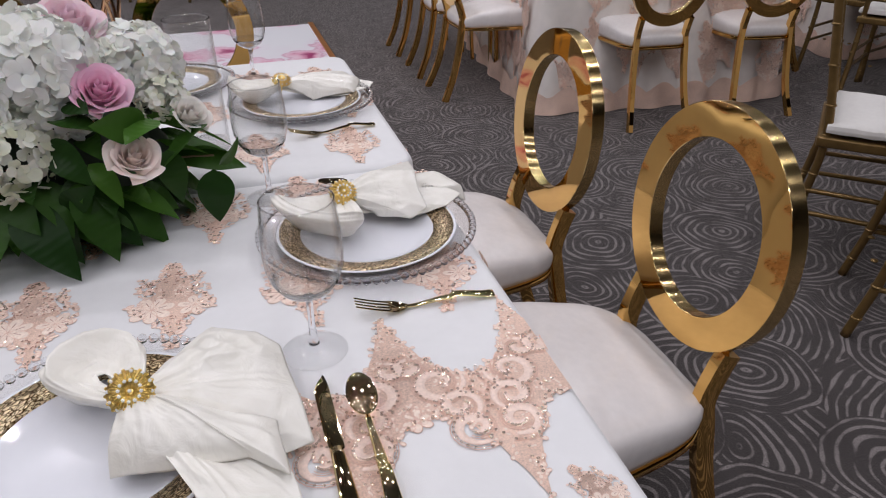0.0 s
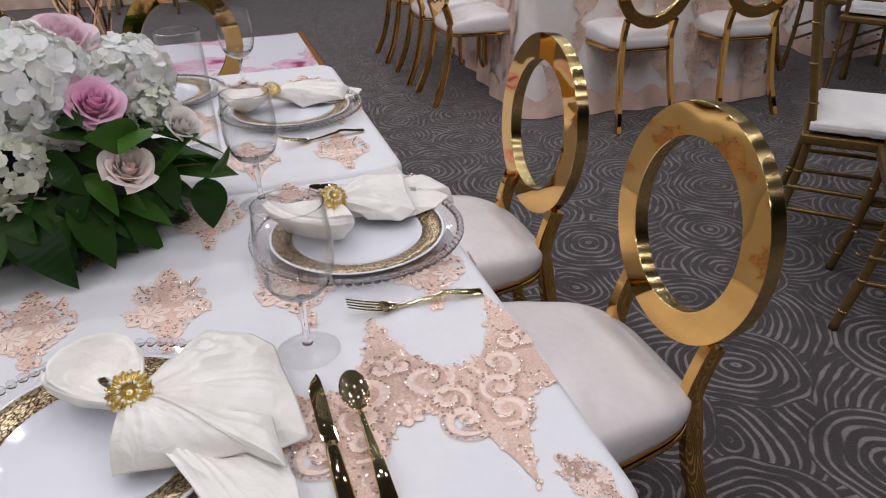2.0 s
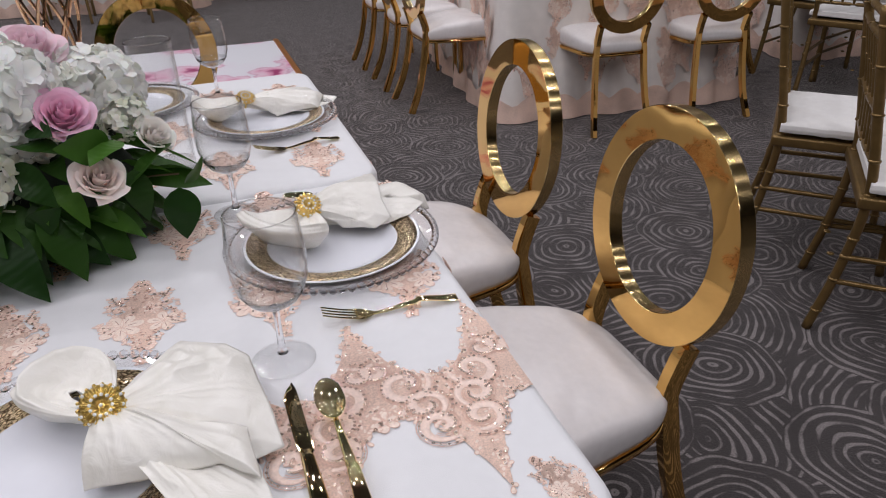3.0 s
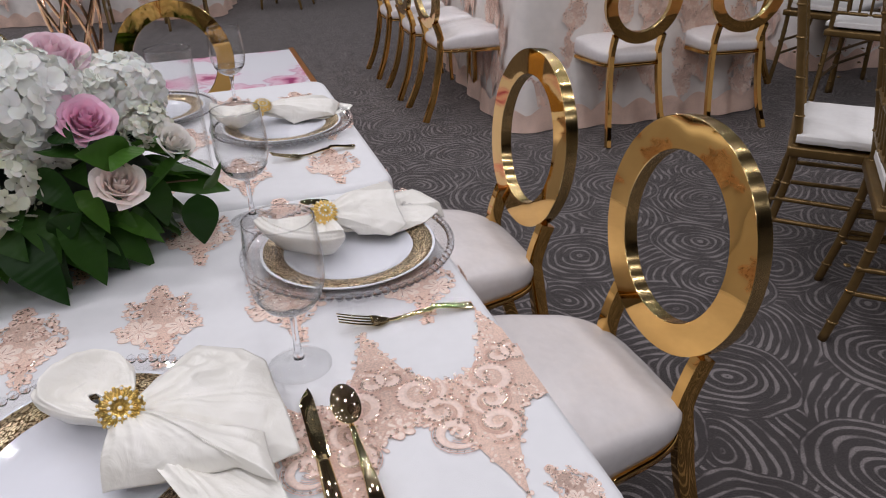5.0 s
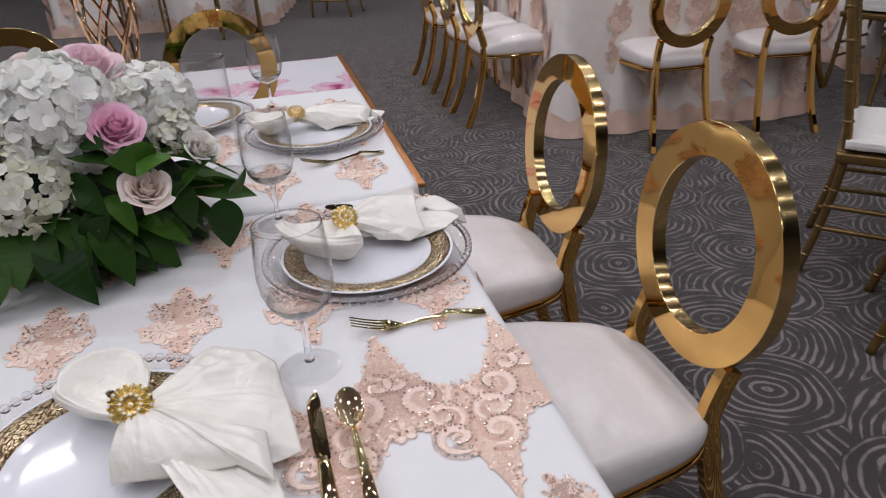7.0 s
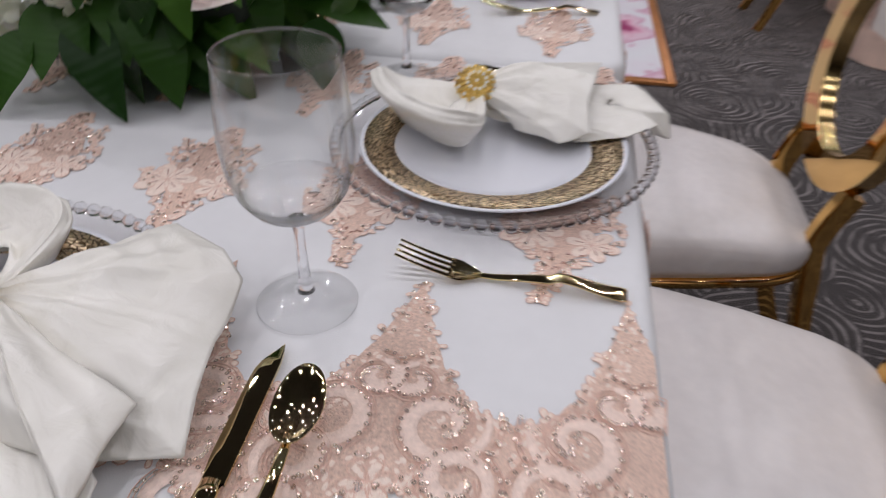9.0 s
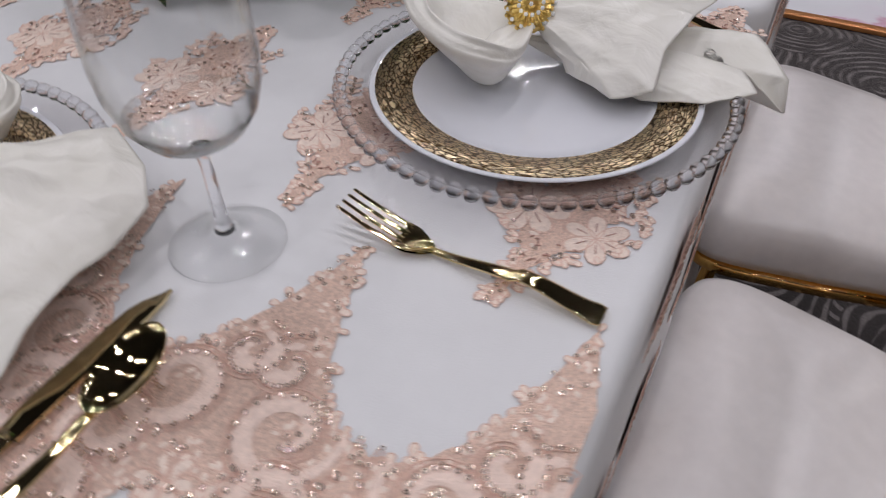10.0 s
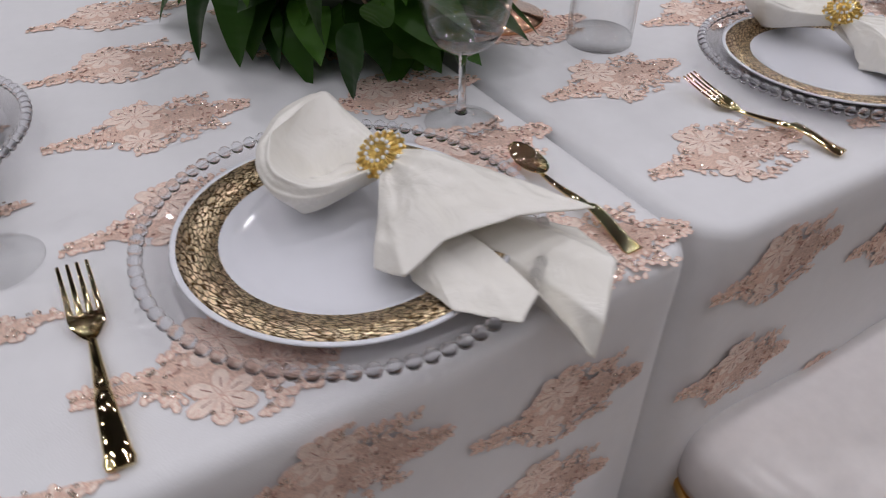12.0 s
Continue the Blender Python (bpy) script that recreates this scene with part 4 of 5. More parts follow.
napkin(0.118, 1.588, TOP + 0.018, (200, 0.100, 0.050, 0.036), (
    (((0.050, 0.050, 0.004), (0.160, 0.070, 0.014), (0.175, 0.010, 0.022), (0.150, -0.045, 0.004), (0.060, -0.035, 0.002)), 2.0, 0.014, 0.026, 0.006, 0.4),
    (((0.150, 0.066, 0.004), (0.205, 0.030, 0.0), (0.182, -0.020, -0.002), (0.130, -0.046, 0.0)), 1.8, 0.010, 0.014, 0.0, 0.6)),
    17.0, "ivory satin napkin drawn through a gilt ring on a plate")
napkin_ring(pose(0.118, 1.585, TOP + 0.051, 24, 8, 0), "gilt flower brooch ring with clear stones on a napkin")
for x, y in ((0.062, 0.697), (0.048, 1.110), (0.068, 1.800)):
    wine_glass(x, y)
LAY = TOP + 0.0008
fork(pose(0.2035, 0.745, LAY, 0, 0, 88) @ Matrix.Scale(0.89, 4), "polished gold fork lying beside the charger")
fork(pose(0.1915, 1.374, LAY, 0, 0, 100) @ Matrix.Scale(0.90, 4), "polished gold fork lying beside the charger")
knife(pose(0.060, 0.540, LAY, 0, 0, 1), "polished gold knife lying beside the napkin")
spoon(pose(0.095, 0.533, LAY + 0.008, 5, 0, 1), "polished gold spoon lying beside a knife")
spoon(pose(0.200, 1.117, LAY + 0.002, 3, 0, 91) @ Matrix.Scale(0.90, 4), "polished gold spoon lying by the table seam")
vase = thing("glass_vase", pose(-0.042, 1.365, TOP + 0.0008), "tall clear cylinder vase standing empty on the cloth", "vase")
part("base", lathe([(0, 0.0003), (0.038, 0.0003), (0.0395, 0.002), (0.0395, 0.012), (0.035, 0.0145), (0, 0.0140)], 64), GLASS, vase, "thick clear glass foot")
part("wall", lathe([(0.0395, 0.0125), (0.0395, 0.2320), (0.0388, 0.2332), (0.0375, 0.2320), (0.0370, 0.0150)], 64), GLASS, vase)
part("rim", lathe([(0.0396, 0.2315), (0.0400, 0.2330), (0.0386, 0.2340), (0.0374, 0.2330), (0.0378, 0.2315), (0.0396, 0.2315)], 64), BOWL_GLASS, vase)


# ---- flowers ----
def sheet(bm, m, width, length, cup, curl, n=5, wavy=0.0, seed=0.0):
    """One petal: a cupped sheet that widens from its foot and curls at the lip."""
    rows = []
    for i in range(n + 1):
        t = i / n
        w = width * (0.30 + 0.70 * math.sin(math.pi * (0.12 + 0.62 * t)))
        if t > 0.8:
            w *= 1 - 0.9 * (t - 0.8)
        row = []
        for j in range(n + 1):
            s = 2 * j / n - 1
            z = cup * width * s * s + curl * length * max(0, t - 0.55) ** 2 * 2.2 + wavy * width * math.sin(5 * s + seed) * t
            row.append(bm.verts.new(m @ Vector((w * s, length * (t - 0.10 * t * s * s), z))))
        rows.append(row)
    for a, b in zip(rows, rows[1:]):
        for j in range(n):
            bm.faces.new((a[j], a[j + 1], b[j + 1], b[j]))


def rose(parent, name, at, size, material, petals, seed, label):
    """Petals that wrap round one another from a tight spiral heart to open outer ones with rolled lips."""
    rng, heart, n = random.Random(seed), None, 9
    for k in range(petals):
        f = k / (petals - 1)
        turn, wide = k * 2.4 + rng.uniform(-0.25, 0.25), 2.7 - 1.1 * f
        r, tall = size * (0.07 + 0.56 * f ** 0.85), size * (1.08 - 0.20 * f)
        lip, drop = size * (0.02 + 0.27 * f ** 1.8), size * (0.02 + 0.26 * f * f)
        bm, rows = bmesh.new(), []
        for i in range(n + 1):
            v = i / n
            row = []
            for j in range(n + 1):
                u = 2 * j / n - 1
                bulb = 0.40 + 0.60 * math.sin(0.5 * math.pi * min(1, 1.35 * v))
                roll = max(0.0, v - 0.62) / 0.38
                rad = r * bulb * (1 - 0.10 * (1 - f) * v) + lip * roll ** 2 + 0.03 * size * math.sin(3 * u + turn) * v * f
                rad += size * 0.05 * u * (1 - 0.5 * f)
                z = tall * v * (1 - 0.16 * u * u * v) - drop - 0.55 * lip * max(0, roll - 0.45) - 0.35 * size
                z += 0.03 * size * noise.noise((2 * u + k, 2 * v, seed))
                ang = turn + 0.5 * wide * u * (0.55 + 0.45 * math.sin(math.pi * min(1, 0.15 + 0.62 * v)))
                row.append(bm.verts.new((rad * math.cos(ang), rad * math.sin(ang), z)))
            rows.append(row)
        for a, b in zip(rows, rows[1:]):
            for j in range(n):
                bm.faces.new((a[j], a[j + 1], b[j + 1], b[j]))
        if heart is None:
            heart = part(name, bm, material, parent, label, at=at)
        else:
            part("petal", bm, material, heart)
    return heart


def hydrangea(parent, at, size, material, count, seed, label):
    """A round head of four-petalled florets."""
    rng, bm = random.Random(seed), bmesh.new()
    for k in range(count):
        h = 1 - 1.72 * (k + 0.5) / count
        a = k * 2.39996 + rng.uniform(-0.2, 0.2)
        rad = math.sqrt(max(0, 1 - h * h))
        d = Vector((rad * math.cos(a), rad * math.sin(a), h))
        r = size * (rng.uniform(0.86, 1.05) + 0.10 * noise.noise(d * 2.6 + Vector((seed, 0, 0))))
        turn = d.to_track_quat("Z", "Y").to_matrix().to_4x4()
        spin = rng.uniform(0, 90)
        span = size * rng.uniform(0.21, 0.31)
        for q in range(4):
            m = Matrix.Translation(d * r) @ turn @ pose(0, 0, 0, rng.uniform(-24, 24), rng.uniform(-24, 24), spin + 90 * q) @ pose(0, span * 0.06, 0, rng.uniform(2, 34), rng.uniform(-10, 10), 0)
            sheet(bm, m, span * rng.uniform(0.46, 0.56), span * rng.uniform(0.85, 1.0), rng.uniform(0.02, 0.22), rng.uniform(-0.45, 0.1), 4, 0.13, spin + q)
    return part("hydrangea_head", bm, material, parent, label, at=at)


def leaf_mesh(seed, length=0.11, width=0.032):
    rng, bm, rows, n = random.Random(seed), bmesh.new(), [], 12
    bend = rng.uniform(0.6, 1.5)
    for i in range(n + 1):
        t = i / n
        w = width * math.sin(math.pi * min(1, t ** 0.8)) ** 0.85 * (1 - 0.25 * t)
        row = []
        for j in range(7):
            s = (j - 3) / 3
            row.append(bm.verts.new((w * s, length * t, 0.16 * abs(s) * w - bend * length * 0.35 * t * t + 0.06 * w * math.sin(9 * t + 2 * s + seed))))
        rows.append(row)
    for a, b in zip(rows, rows[1:]):
        for j in range(6):
            bm.faces.new((a[j], a[j + 1], b[j + 1], b[j]))
    return finish("leaf", bm, LEAF)


def centrepiece(x, y):
    c = thing("floral_centrepiece", pose(x, y, TOP + 0.001), "low arrangement of white hydrangeas, pink roses and dark green leaves", "flower arrangement")
    part("bowl", lathe([(0, 0), (0.07, 0), (0.10, 0.03), (0.11, 0.07), (0.10, 0.08), (0, 0.085)], 40), DARK, c, "low dark bowl")
    # unseen filler, coloured near-black to stand in for shade between leaves and petals
    shade_core = bmesh.new()
    bmesh.ops.create_icosphere(shade_core, subdivisions=4, radius=0.115, matrix=Matrix.Translation((0, 0, 0.12)) @ Matrix.Diagonal((1.15, 1.0, 0.85, 1)))
    for v in shade_core.verts:
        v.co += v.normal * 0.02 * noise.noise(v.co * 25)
    part("foliage_shade_core", shade_core, DARK, c)
    heads = ((0.000, -0.050, 0.228, 0.082, WHITE_PETAL, 150), (0.108, 0.034, 0.208, 0.064, WHITE_PETAL, 120), (-0.048, -0.100, 0.160, 0.064, GREEN_PETAL, 130), (-0.150, 0.03, 0.18, 0.085, WHITE_PETAL, 140), (0.00, 0.13, 0.18, 0.085, WHITE_PETAL, 120), (-0.150, -0.090, 0.105, 0.058, GREEN_PETAL, 110), (0.142, -0.020, 0.180, 0.034, GREEN_PETAL, 50))
    for i, (hx, hy, hz, r, mat, count) in enumerate(heads):
        hydrangea(c, pose(hx, hy, hz, 15 * math.sin(i), 12 * math.cos(i), 40 * i), r, mat, count, 30 + i, "white hydrangea head" if mat is WHITE_PETAL else "greenish white hydrangea head")
    rose(c, "rose", pose(0.082, -0.110, 0.220, 46, 0, 22), 0.044, PINK_PETAL, 28, 2, "open pink rose")
    rose(c, "rose", pose(0.106, -0.142, 0.142, 46, 0, 24), 0.041, BLUSH_PETAL, 24, 3, "pale blush rose")
    rose(c, "peony", pose(0.036, 0.035, 0.270, 30, 10, 0), 0.058, PEONY_PETAL, 30, 5, "full pink peony")
    rose(c, "rose", pose(-0.035, 0.020, 0.272, 34, -10, 20), 0.050, BLUSH_PETAL, 24, 6, "pale blush rose")
    rose(c, "rose", pose(0.178, -0.050, 0.160, 52, 0, 40), 0.034, CREAM_PETAL, 20, 7, "small cream rose")
    shapes = [leaf_mesh(s, l, w) for s, l, w in ((1, 0.115, 0.036), (2, 0.095, 0.030), (3, 0.135, 0.038), (4, 0.080, 0.030))]
    lengths = (0.115, 0.095, 0.135, 0.080)
    rng = random.Random(14)
    for k in range(72):
        a = rng.uniform(0, 6.283)
        front = math.sin(a) < -0.2
        z = rng.uniform(0.075 if front else 0.025, 0.165 if front else 0.185)
        rad = (0.058 if front else 0.070) + 0.040 * math.sin(math.pi * min(1.0, z / 0.2))
        droop = 10 + 55 * (1 - z / 0.19) + rng.uniform(-15, 15)
        lf = new("leaf", shapes[k % 4])
        lf.parent = c
        lf.matrix_basis = pose(rad * math.cos(a) * 1.1, rad * math.sin(a), z, 0, 0, math.degrees(a) - 90) @ pose(0, 0, 0, 12 - droop * 0.55, rng.uniform(-35, 35), rng.uniform(-28, 28)) @ Matrix.Scale(0.62 if front else 1.0, 4)
    for k in range(30):
        a = 2 * math.pi * (k + rng.uniform(-0.35, 0.35)) / 30
        p = Vector((0.098 * math.cos(a) * 1.1, 0.098 * math.sin(a), rng.uniform(0.065, 0.105)))
        q = Vector((rng.uniform(0.140, 0.165) * math.cos(a + 0.2) * 1.08, rng.uniform(0.135, 0.155) * math.sin(a + 0.2), rng.uniform(0.012, 0.040)))
        aim = (q - p).normalized()
        side = aim.cross(Vector((math.cos(a), math.sin(a), 0.7))).normalized()
        lf = new("leaf", shapes[k % 4])
        lf.parent = c
        lf.matrix_basis = Matrix.Translation(p) @ Matrix((side, aim, side.cross(aim))).transposed().to_4x4() @ pose(0, 0, 0, 10, rng.uniform(-25, 25), 0) @ Matrix.Scale((q - p).length / lengths[k % 4] * 1.1, 4)
    # leaves that stand out from the mass: foot, tip, roll, shape
    for foot, tip, roll, which in (
            ((-0.040, -0.135, 0.100), (0.014, -0.192, 0.016), 10, 2), ((0.028, -0.128, 0.108), (0.062, -0.160, 0.018), -16, 2),
            ((-0.090, -0.150, 0.080), (-0.120, -0.200, 0.012), 10, 2), ((-0.150, -0.160, 0.060), (-0.200, -0.190, 0.010), 0, 0),
            ((-0.060, -0.110, 0.120), (-0.020, -0.168, 0.072), 20, 0), ((-0.020, -0.120, 0.118), (0.020, -0.165, 0.075), -20, 1), ((-0.075, -0.120, 0.105), (-0.070, -0.180, 0.045), 0, 0),
            ((0.010, -0.140, 0.085), (0.052, -0.150, 0.112), 30, 3), ((0.200, -0.066, 0.152), (0.130, -0.098, 0.106), 60, 0),
            ((0.142, -0.085, 0.128), (0.148, -0.108, 0.066), 12, 1), ((0.196, -0.075, 0.088), (0.193, -0.088, 0.016), 4, 3),
            ((0.205, -0.068, 0.090), (0.236, -0.062, 0.122), 75, 3), ((0.128, -0.120, 0.178), (0.076, -0.160, 0.194), -40, 3),
            ((0.138, -0.118, 0.182), (0.108, -0.168, 0.176), 30, 3), ((0.020, -0.120, 0.195), (0.075, -0.150, 0.188), -40, 3), ((0.045, -0.110, 0.215), (0.068, -0.152, 0.212), 20, 3),
            ((0.010, -0.120, 0.170), (0.050, -0.150, 0.120), 25, 0), ((0.050, -0.125, 0.135), (0.085, -0.150, 0.095), -25, 1),
            ((0.030, -0.120, 0.120), (0.028, -0.150, 0.060), 15, 0)):
        p, q = Vector(foot), Vector(tip)
        aim = (q - p).normalized()
        side = aim.cross(Vector((0.15, -0.75, 0.65))).normalized()
        up = side.cross(aim)
        turn = Matrix((side, aim, up)).transposed().to_4x4()
        lf = new("leaf", shapes[which])
        lf.parent = c
        lf.matrix_basis = Matrix.Translation(p) @ turn @ pose(0, 0, 0, 12, roll, 0) @ Matrix.Scale((q - p).length / lengths[which] * 1.05, 4)
    part("stem", sweep(smooth_path([(0.09, -0.05, 0.09), (0.15, -0.06, 0.105), (0.20, -0.068, 0.106)]), 0.0015, 0.0015, (0, 0, 1), steps=6), BRANCH, c)
    return c


centrepiece(-0.222, 1.115)


def lattice_stand(x, y):
    """A slender vase-shaped stand of crossing twisted wires."""
    s = thing("wire_stand", pose(x, y, TOP + 0.001), "tall rose-gold wire lattice stand rising behind the flowers", "centrepiece stand")
    part("base", lathe([(0, 0), (0.06, 0), (0.06, 0.006), (0.02, 0.012), (0.012, 0.03), (0.012, 0.19), (0, 0.19)], 32), ROSE_GOLD, s)

    def radius(z):
        return 0.012 + 0.042 * min(1, max(0, (z - 0.18) / 0.22)) ** 0.8

    for k in range(6):
        for way in (-1, 1):
            path = []
            for i in range(41):
                z = 0.18 + 0.55 * i / 40
                a = 2 * math.pi * k / 6 + way * 5.4 * i / 40
                path.append(Vector((radius(z) * math.cos(a), radius(z) * math.sin(a), z)))
            part("wire", sweep(path, 0.0027, 0.0027, (0, 0, 1), steps=6), ROSE_GOLD, s)
    part("rim", sweep([Vector((0.054 * math.cos(2 * math.pi * i / 40), 0.054 * math.sin(2 * math.pi * i / 40), 0.73)) for i in range(41)], 0.003, 0.003, (0, 0, 1), steps=6, cap=False), ROSE_GOLD, s)


lattice_stand(-0.165, 1.300)


# ---- oval-back chairs ----
def brushed_material():
    """Gold steel ground along the rim, so that lamps draw into bars across it."""
    m, nodes, links, bsdf = tree_of("brushed_gold_rim")
    bsdf.inputs["Base Color"].default_value = (0.72, 0.52, 0.24, 1)
    bsdf.inputs["Metallic"].default_value, bsdf.inputs["Roughness"].default_value = 1.0, 0.20
    bsdf.inputs["Anisotropic"].default_value, bsdf.inputs["Anisotropic Rotation"].default_value = 0.95, 0.25
    along = nodes.new("ShaderNodeTangent")
    along.direction_type, along.axis = "RADIAL", "Y"
    links.new(along.outputs[0], bsdf.inputs["Tangent"])
    return m


BRUSHED = brushed_material()
RIM = ((1.0, 0.0012), (0.92, 0.0002), (0.4, 0.0001), (0.0, 0.0), (-0.4, 0.0001), (-0.92, 0.0002), (-1.0, 0.0012))


def oval_chair(m, label, group):
    """Faces +Y; the back's plane is at y = 0."""
    c = thing("oval_back_chair", m, label, "chair", group)
    lean = radians(6)
    a0, b0, a1, b1, th, zc = 0.196, 0.206, 0.137, 0.149, 0.014, 0.695
    bm, rings, n = bmesh.new(), [], 264
    sides = [(a0 - e, b0 - e, th * f) for f, e in RIM] + [(a1 + e, b1 + e, -th * f) for f, e in RIM]
    for a, b, d in sides:
        ring = []
        for k in range(n):
            t = 2 * math.pi * k / n
            v = b * math.sin(t)
            dent = 0.0006 * noise.noise((3 * math.cos(t), 3 * math.sin(t), d * 40 + a * 30))
            ring.append(bm.verts.new((a * math.cos(t), -v * math.sin(lean) + (d + dent) * math.cos(lean), zc + v * math.cos(lean) + d * math.sin(lean))))
        rings.append(ring)
    for i in range(len(rings)):
        p, q = rings[i], rings[(i + 1) % len(rings)]
        for k in range(n):
            j = (k + 1) % n
            bm.faces.new((p[k], p[j], q[j], q[k]))
    ring_back = part("back_ring", bm, GOLD, c, "polished gold oval ring back", sharp=30)
    ring_back.data.materials.append(BRUSHED)
    for p in ring_back.data.polygons:
        p.material_index = 0 if p.index // n in (6, 13) else 1

    def outline(z_in):
        pts = []
        for k in range(64):
            t = 2 * math.pi * k / 64
            u, v = math.cos(t), math.sin(t)
            ex = abs(u) ** 0.28 * (1 if u > 0 else -1)
            ey = abs(v) ** 0.28 * (1 if v > 0 else -1)
            y = 0.222 + 0.192 * ey
            f = (y - 0.03) / 0.38
            pts.append(((0.130 + 0.095 * min(1, max(0, f)) ** 0.55) * ex, y))
        return pts

    bm, rings = bmesh.new(), []
    pts = outline(0)
    for scale, z in ((0.90, 0.391), (0.985, 0.394), (1.005, 0.410), (1.015, 0.436), (1.010, 0.458), (0.985, 0.472), (0.94, 0.479), (0.78, 0.486), (0.50, 0.490), (0.22, 0.491)):
        rings.append([bm.verts.new((x * scale, 0.222 + (y - 0.222) * scale, z - (z - 0.391) * 0.5 * max(0, 1 - (0.222 + (y - 0.222) * scale) / 0.26) ** 1.3 + (0.008 * noise.noise((x * scale * 11, y * scale * 9, 0.4)) * min(1, (z - 0.43) / 0.04) if z > 0.43 else 0))) for x, y in pts])
    for p, q in zip(rings, rings[1:]):
        for k in range(64):
            j = (k + 1) % 64
            bm.faces.new((p[k], p[j], q[j], q[k]))
    bm.faces.new(rings[0][::-1])
    bm.faces.new(rings[-1])
    part("seat", bm, SEAT, c, "padded white leatherette seat")
    loop = [Vector((x * 0.955, 0.222 + (y - 0.222) * 0.955, 0.383)) for x, y in pts]
    part("seat_frame", sweep(loop + loop[:1], 0.008, 0.011, (0, 0, 1), square=True, cap=False), GOLD, c)
    for s in (-1, 1):
        leg = smooth_path([(s * 0.124, 0.012, 0.532), (s * 0.124, 0.026, 0.495), (s * 0.124, 0.040, 0.440), (s * 0.128, 0.034, 0.385), (s * 0.133, 0.016, 0.27), (s * 0.142, -0.020, 0.13), (s * 0.158, -0.075, 0.0)], 6)
        part("back_leg", sweep(leg, 0.012, 0.017, (1, 0, 0), square=True), GOLD, c, sharp=30)
        leg = smooth_path([(s * 0.185, 0.365, 0.385), (s * 0.190, 0.372, 0.26), (s * 0.186, 0.374, 0.12), (s * 0.182, 0.380, 0.0)], 6)
        part("front_leg", sweep(leg, [0.015 - 0.006 * k / (len(leg) - 1) for k in range(len(leg))], 0.010, (1, 0, 0), square=True), GOLD, c, sharp=30)
    return c


ROUND = "gold oval-back chairs"
first = oval_chair(pose(0.726, 0.913, 0, 0, 0, 90), "gold oval-back chair with white seat, drawn up to the cloth", ROUND)
for x, y, turn in ((0.704, 1.456, 90), (-0.085, 2.66, 180), (-0.74, 2.66, 181)):
    copy_thing(first, pose(x, y, 0, 0, 0, turn))
for x, y, turn in ((2.02, 3.02, -6), (2.62, 3.02, -10), (1.20, 3.88, -88), (1.19, 4.36, -91), (1.19, 4.92, -90), (3.30, 3.75, 95)):
    ob = copy_thing(first, pose(x, y, 0, 0, 0, turn))
    tagged(ob, "gold oval-back chair with white seat at a far table")


# ---- gold bamboo-style chairs ----
def bamboo_chair(m, label, group):
    """Faces +Y; slender turned posts with rings, spindles and a loose white cushion."""
    c = thing("chiavari_chair", m, label, "chair", group)

    def post(points, r, name, knots):
        path = smooth_path(points, 10)
        bm = sweep(path, r, r, (1, 0, 0), steps=10)
        for f in knots:
            p = path[int(f * (len(path) - 1))]
            bmesh.ops.create_uvsphere(bm, u_segments=10, v_segments=6, radius=r * 1.28, matrix=Matrix.Translation(p) @ Matrix.Diagonal((1, 1, 0.45, 1)))
        return part(name, bm, CHIAVARI_GOLD, c)

    for s in (-1, 1):
        post([(s * 0.185, -0.235, 0), (s * 0.180, -0.190, 0.22), (s * 0.178, -0.170, 0.44), (s * 0.172, -0.205, 0.68), (s * 0.165, -0.245, 0.92)], 0.0135, "back_post", (0.08, 0.22, 0.36, 0.5, 0.62, 0.74, 0.86, 0.97))
        post([(s * 0.195, 0.215, 0), (s * 0.195, 0.200, 0.22), (s * 0.193, 0.190, 0.44)], 0.0135, "front_leg", (0.1, 0.3, 0.55, 0.8))
        for z in (0.17, 0.25):
            post([(s * 0.186, -0.20, z), (s * 0.190, 0.0, z), (s * 0.195, 0.205, z)], 0.0085, "side_rung", (0.3, 0.7))
    for y, z, name in ((-0.205, 0.20, "back_rung"), (0.205, 0.20, "front_rung"), (0.205, 0.28, "front_rung")):
        post([(-0.188, y, z), (0, y, z), (0.188, y, z)], 0.0085, name, (0.3, 0.7))
    for y, z in ((-0.182, 0.53), (-0.200, 0.66), (-0.232, 0.84), (-0.244, 0.90)):
        post([(-0.170, y, z), (0, y - 0.006, z), (0.170, y, z)], 0.0095, "back_rail", (0.25, 0.5, 0.75))
    for j in range(5):
        x = -0.11 + 0.055 * j
        post([(x, -0.186, 0.53), (x, -0.204, 0.68), (x, -0.236, 0.84)], 0.007, "spindle", (0.4, 0.7))
    part("seat_frame", block(-0.205, 0.205, -0.195, 0.215, 0.405, 0.440, 0.008), CHIAVARI_GOLD, c)
    bm = block(-0.205, 0.205, -0.175, 0.215, 0.441, 0.495, 0.0)
    bmesh.ops.subdivide_edges(bm, edges=bm.edges[:], cuts=14, use_grid_fill=True)
    for v in bm.verts:
        fx, fy = v.co.x / 0.205, (v.co.y - 0.02) / 0.195
        puff = (1 - abs(fx) ** 4) * (1 - abs(fy) ** 4)
        edge = 0.012 * (1 - puff)
        mid = 0.466
        v.co.z = mid + (v.co.z - mid) * (0.45 + 0.65 * puff) + 0.004 * noise.noise(v.co * 30)
        v.co.x *= 1 + 0.03 * (1 - abs(v.co.z - mid) / 0.03) - edge
    part("cushion", bm, CUSHION, c, "loose white cotton cushion")
    return c


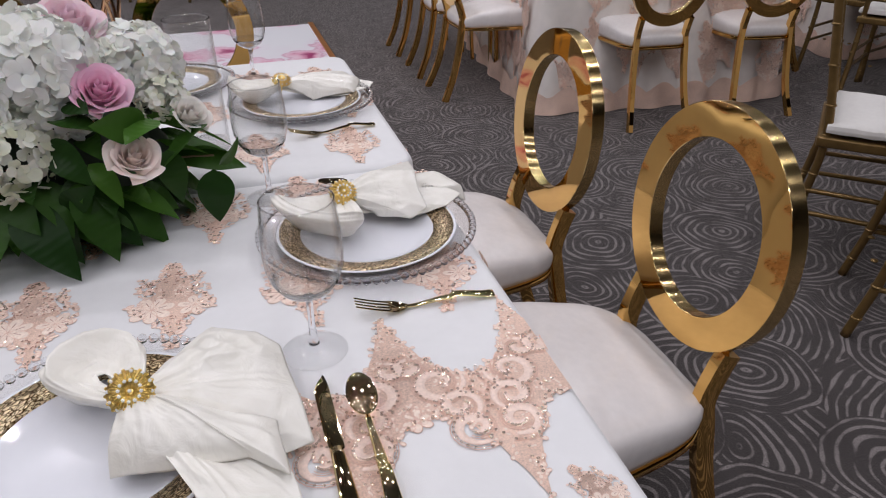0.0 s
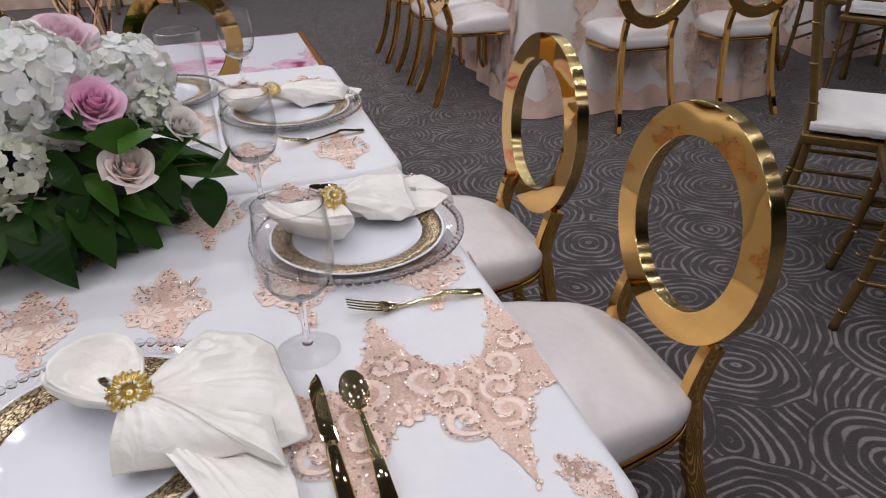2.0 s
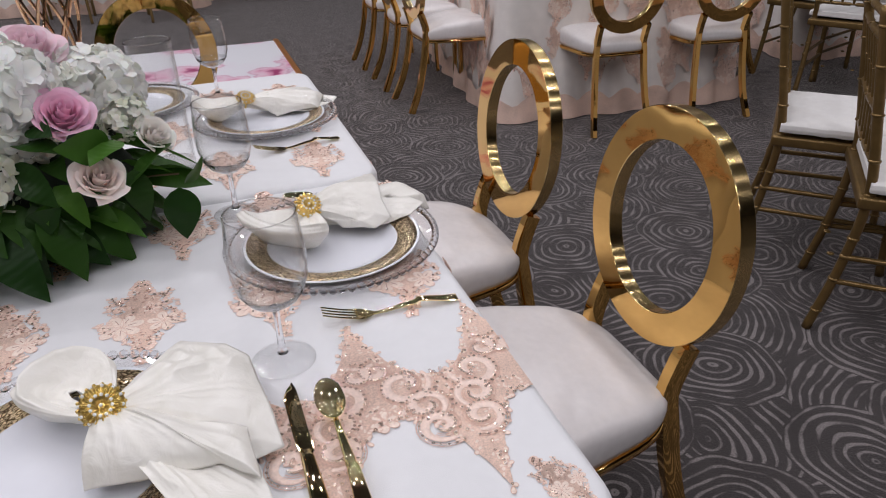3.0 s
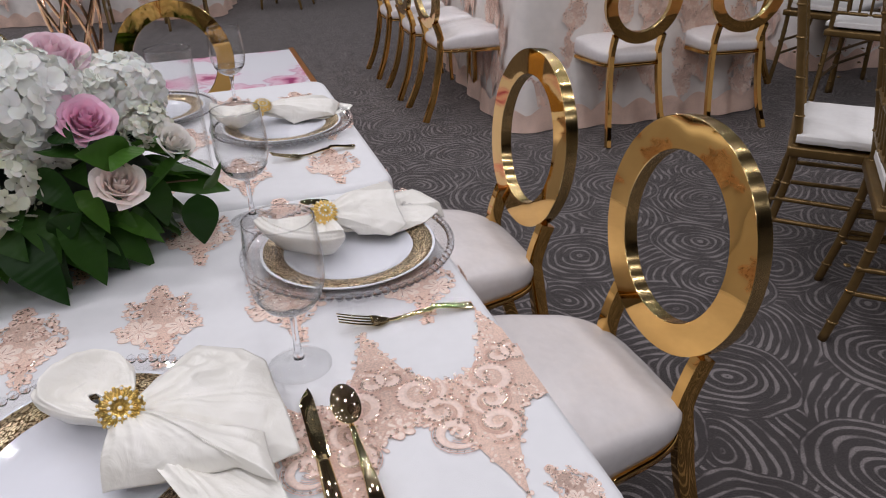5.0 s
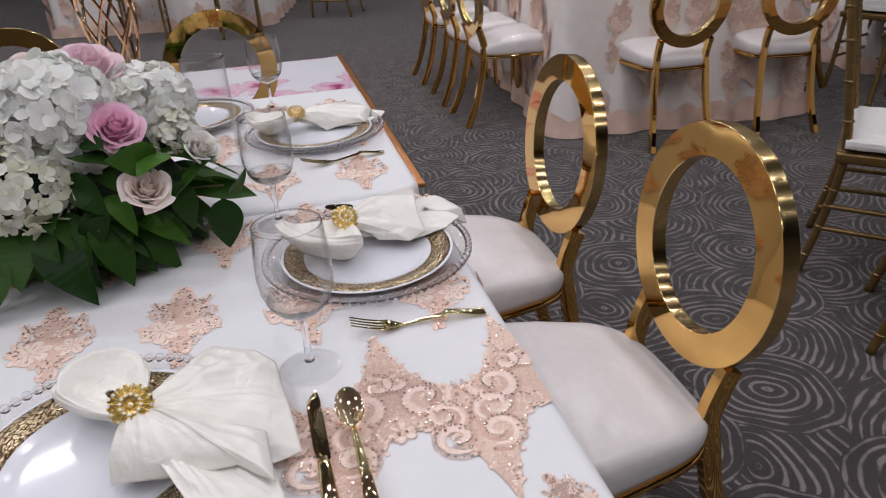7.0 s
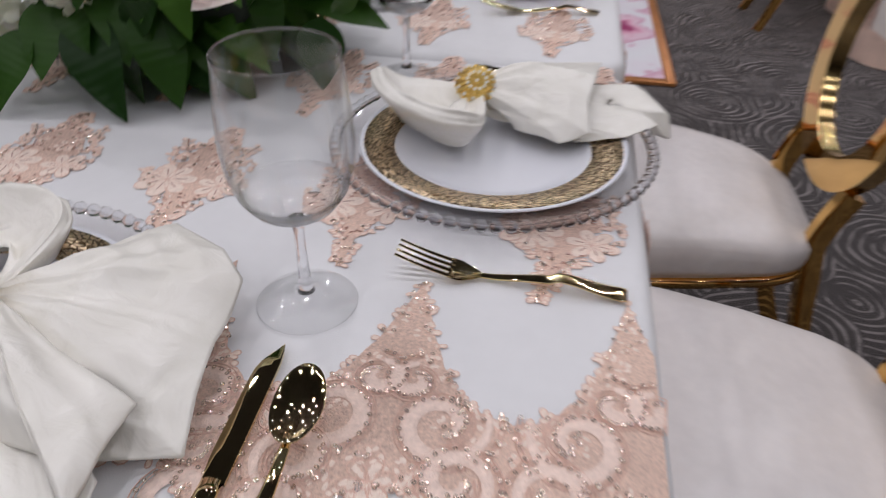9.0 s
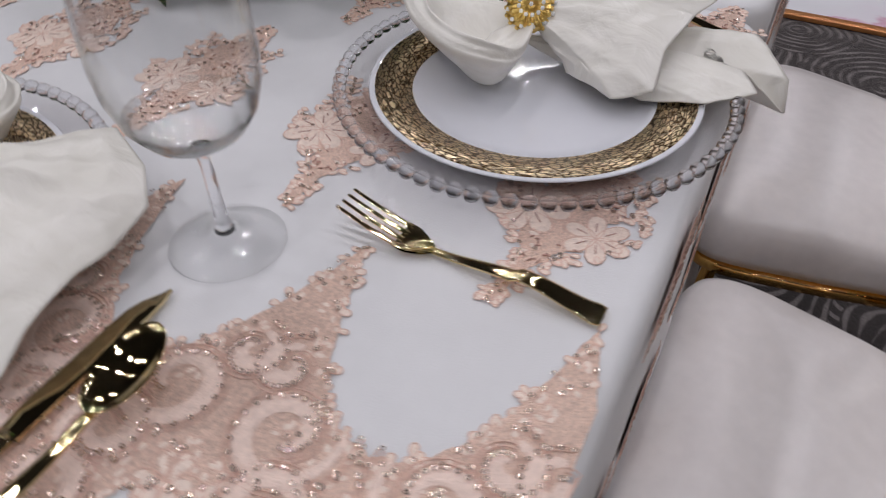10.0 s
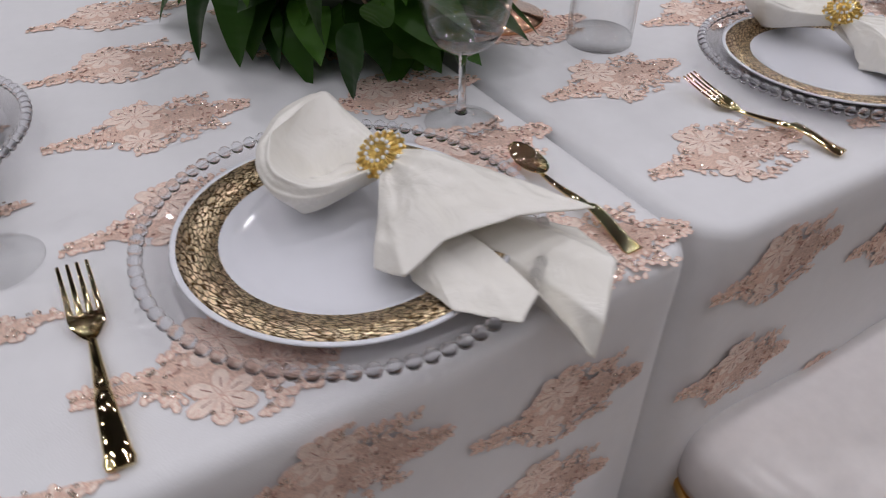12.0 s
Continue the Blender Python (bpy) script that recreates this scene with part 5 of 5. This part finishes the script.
BAMBOO = "gold bamboo-style chairs"
second = bamboo_chair(pose(1.90, 1.28, 0, 0, 0, -132), "gold chiavari chair with a white cushion beside another table", BAMBOO)
for x, y, turn in ((2.03, 1.73, -135), (3.50, 3.02, -60), (3.72, 3.55, -70), (-0.10, 7.55, 4), (-1.0, 7.75, 2), (0.95, 8.2, 60)):
    copy_thing(second, pose(x, y, 0, 0, 0, turn))


# ---- other tables in the hall ----
def far_table(w, d, m, label, seed, sprays):
    banquet_table(-w / 2, w / 2, -d / 2, d / 2, m)
    cloth = tablecloth(-w / 2, w / 2, -d / 2, d / 2, m, label, seed, 0.06, 0.035, 0.05, FAR_CLOTH)
    rng = random.Random(int(seed * 10))
    for i in range(sprays):
        along, z = rng.uniform(-0.46, 0.46), rng.uniform(0.12, 0.68)
        off = 0.006 + 0.055 * (TOP - z)
        if i % 2:
            lace_motif(cloth, pose(along * w, -d / 2 - off - 0.012, z, 90, 0, 0) @ pose(0, 0, 0, 0, 0, rng.uniform(-40, 40)) @ Matrix.Scale(1.25, 4), i)
        else:
            lace_motif(cloth, pose(-w / 2 - off - 0.012, along * d, z, 90, 0, -90) @ pose(0, 0, 0, 0, 0, rng.uniform(-25, 25)) @ Matrix.Scale(1.25, 4), i)
    band, loop = bmesh.new(), rounded(-w / 2, w / 2, -d / 2, d / 2, 0.06, 0.02)
    low, high = [], []
    for k, (p, n) in enumerate(loop):
        wob = 0.035 * (0.5 * math.sin(p.x * 23 + seed) + 0.5 * math.sin(p.y * 19 + 2 * seed))
        low.append(band.verts.new(((p + n * (0.082 + wob)).x, (p + n * (0.082 + wob)).y, 0.006)))
        q = p + n * (0.072 + 0.8 * wob)
        high.append(band.verts.new((q.x, q.y, 0.09 + 0.05 * abs(math.sin(k * 0.35)))))
    for k in range(len(loop)):
        j = (k + 1) % len(loop)
        band.faces.new((low[k], low[j], high[j], high[k]))
    part("lace_hem", band, LACE_NET, cloth, "blush lace hem")
    return cloth


far_table(1.36, 1.9, pose(2.34, 4.28, 0, 0, 0, -7), "white cloth with blush lace sprays and hem on a far table", 3.1, 60)
far_table(1.5, 1.5, pose(2.95, 0.72, 0, 0, 0, 0), "white cloth with blush lace hem on a side table", 4.2, 24)
far_table(1.8, 1.8, pose(4.85, 4.55, 0, 0, 0, -6), "white cloth with blush lace hem on a distant table", 5.3, 24)
far_table(2.2, 1.5, pose(-0.75, 8.85, 0, 0, 0, -12), "white cloth with blush lace hem on a distant table", 6.4, 20)

# ---- printed floor panel ----
panel = thing("dance_floor_panel", pose(0, 0, 0), "white vinyl floor panel printed with pink blossoms, copper edging", "floor panel")
part("sheet", block(-3.2, 0.66, 3.02, 5.95, 0.001, 0.012), PRINT, panel, smooth=False)
part("edging", block(0.66, 0.70, 2.98, 5.99, 0.001, 0.018, 0.004), COPPER, panel, "copper edging strip")
part("edging", block(-3.24, 0.66, 2.98, 3.02, 0.001, 0.018, 0.004), COPPER, panel, "copper edging strip")

# ---- ceiling fixtures ----
fixture = thing("downlight", pose(0, 0, CEIL), "round recessed ceiling downlight, lit", "ceiling light", "ceiling downlights")
part("trim_ring", lathe([(0.075, 0.0), (0.095, -0.004), (0.095, -0.012), (0.074, -0.012), (0.074, 0.0)], 32), CHINA, fixture)
for i, (x, y) in enumerate(LAMPS):
    if i:
        copy_thing(fixture, pose(x, y, CEIL))
    else:
        fixture.matrix_basis = pose(x, y, CEIL)
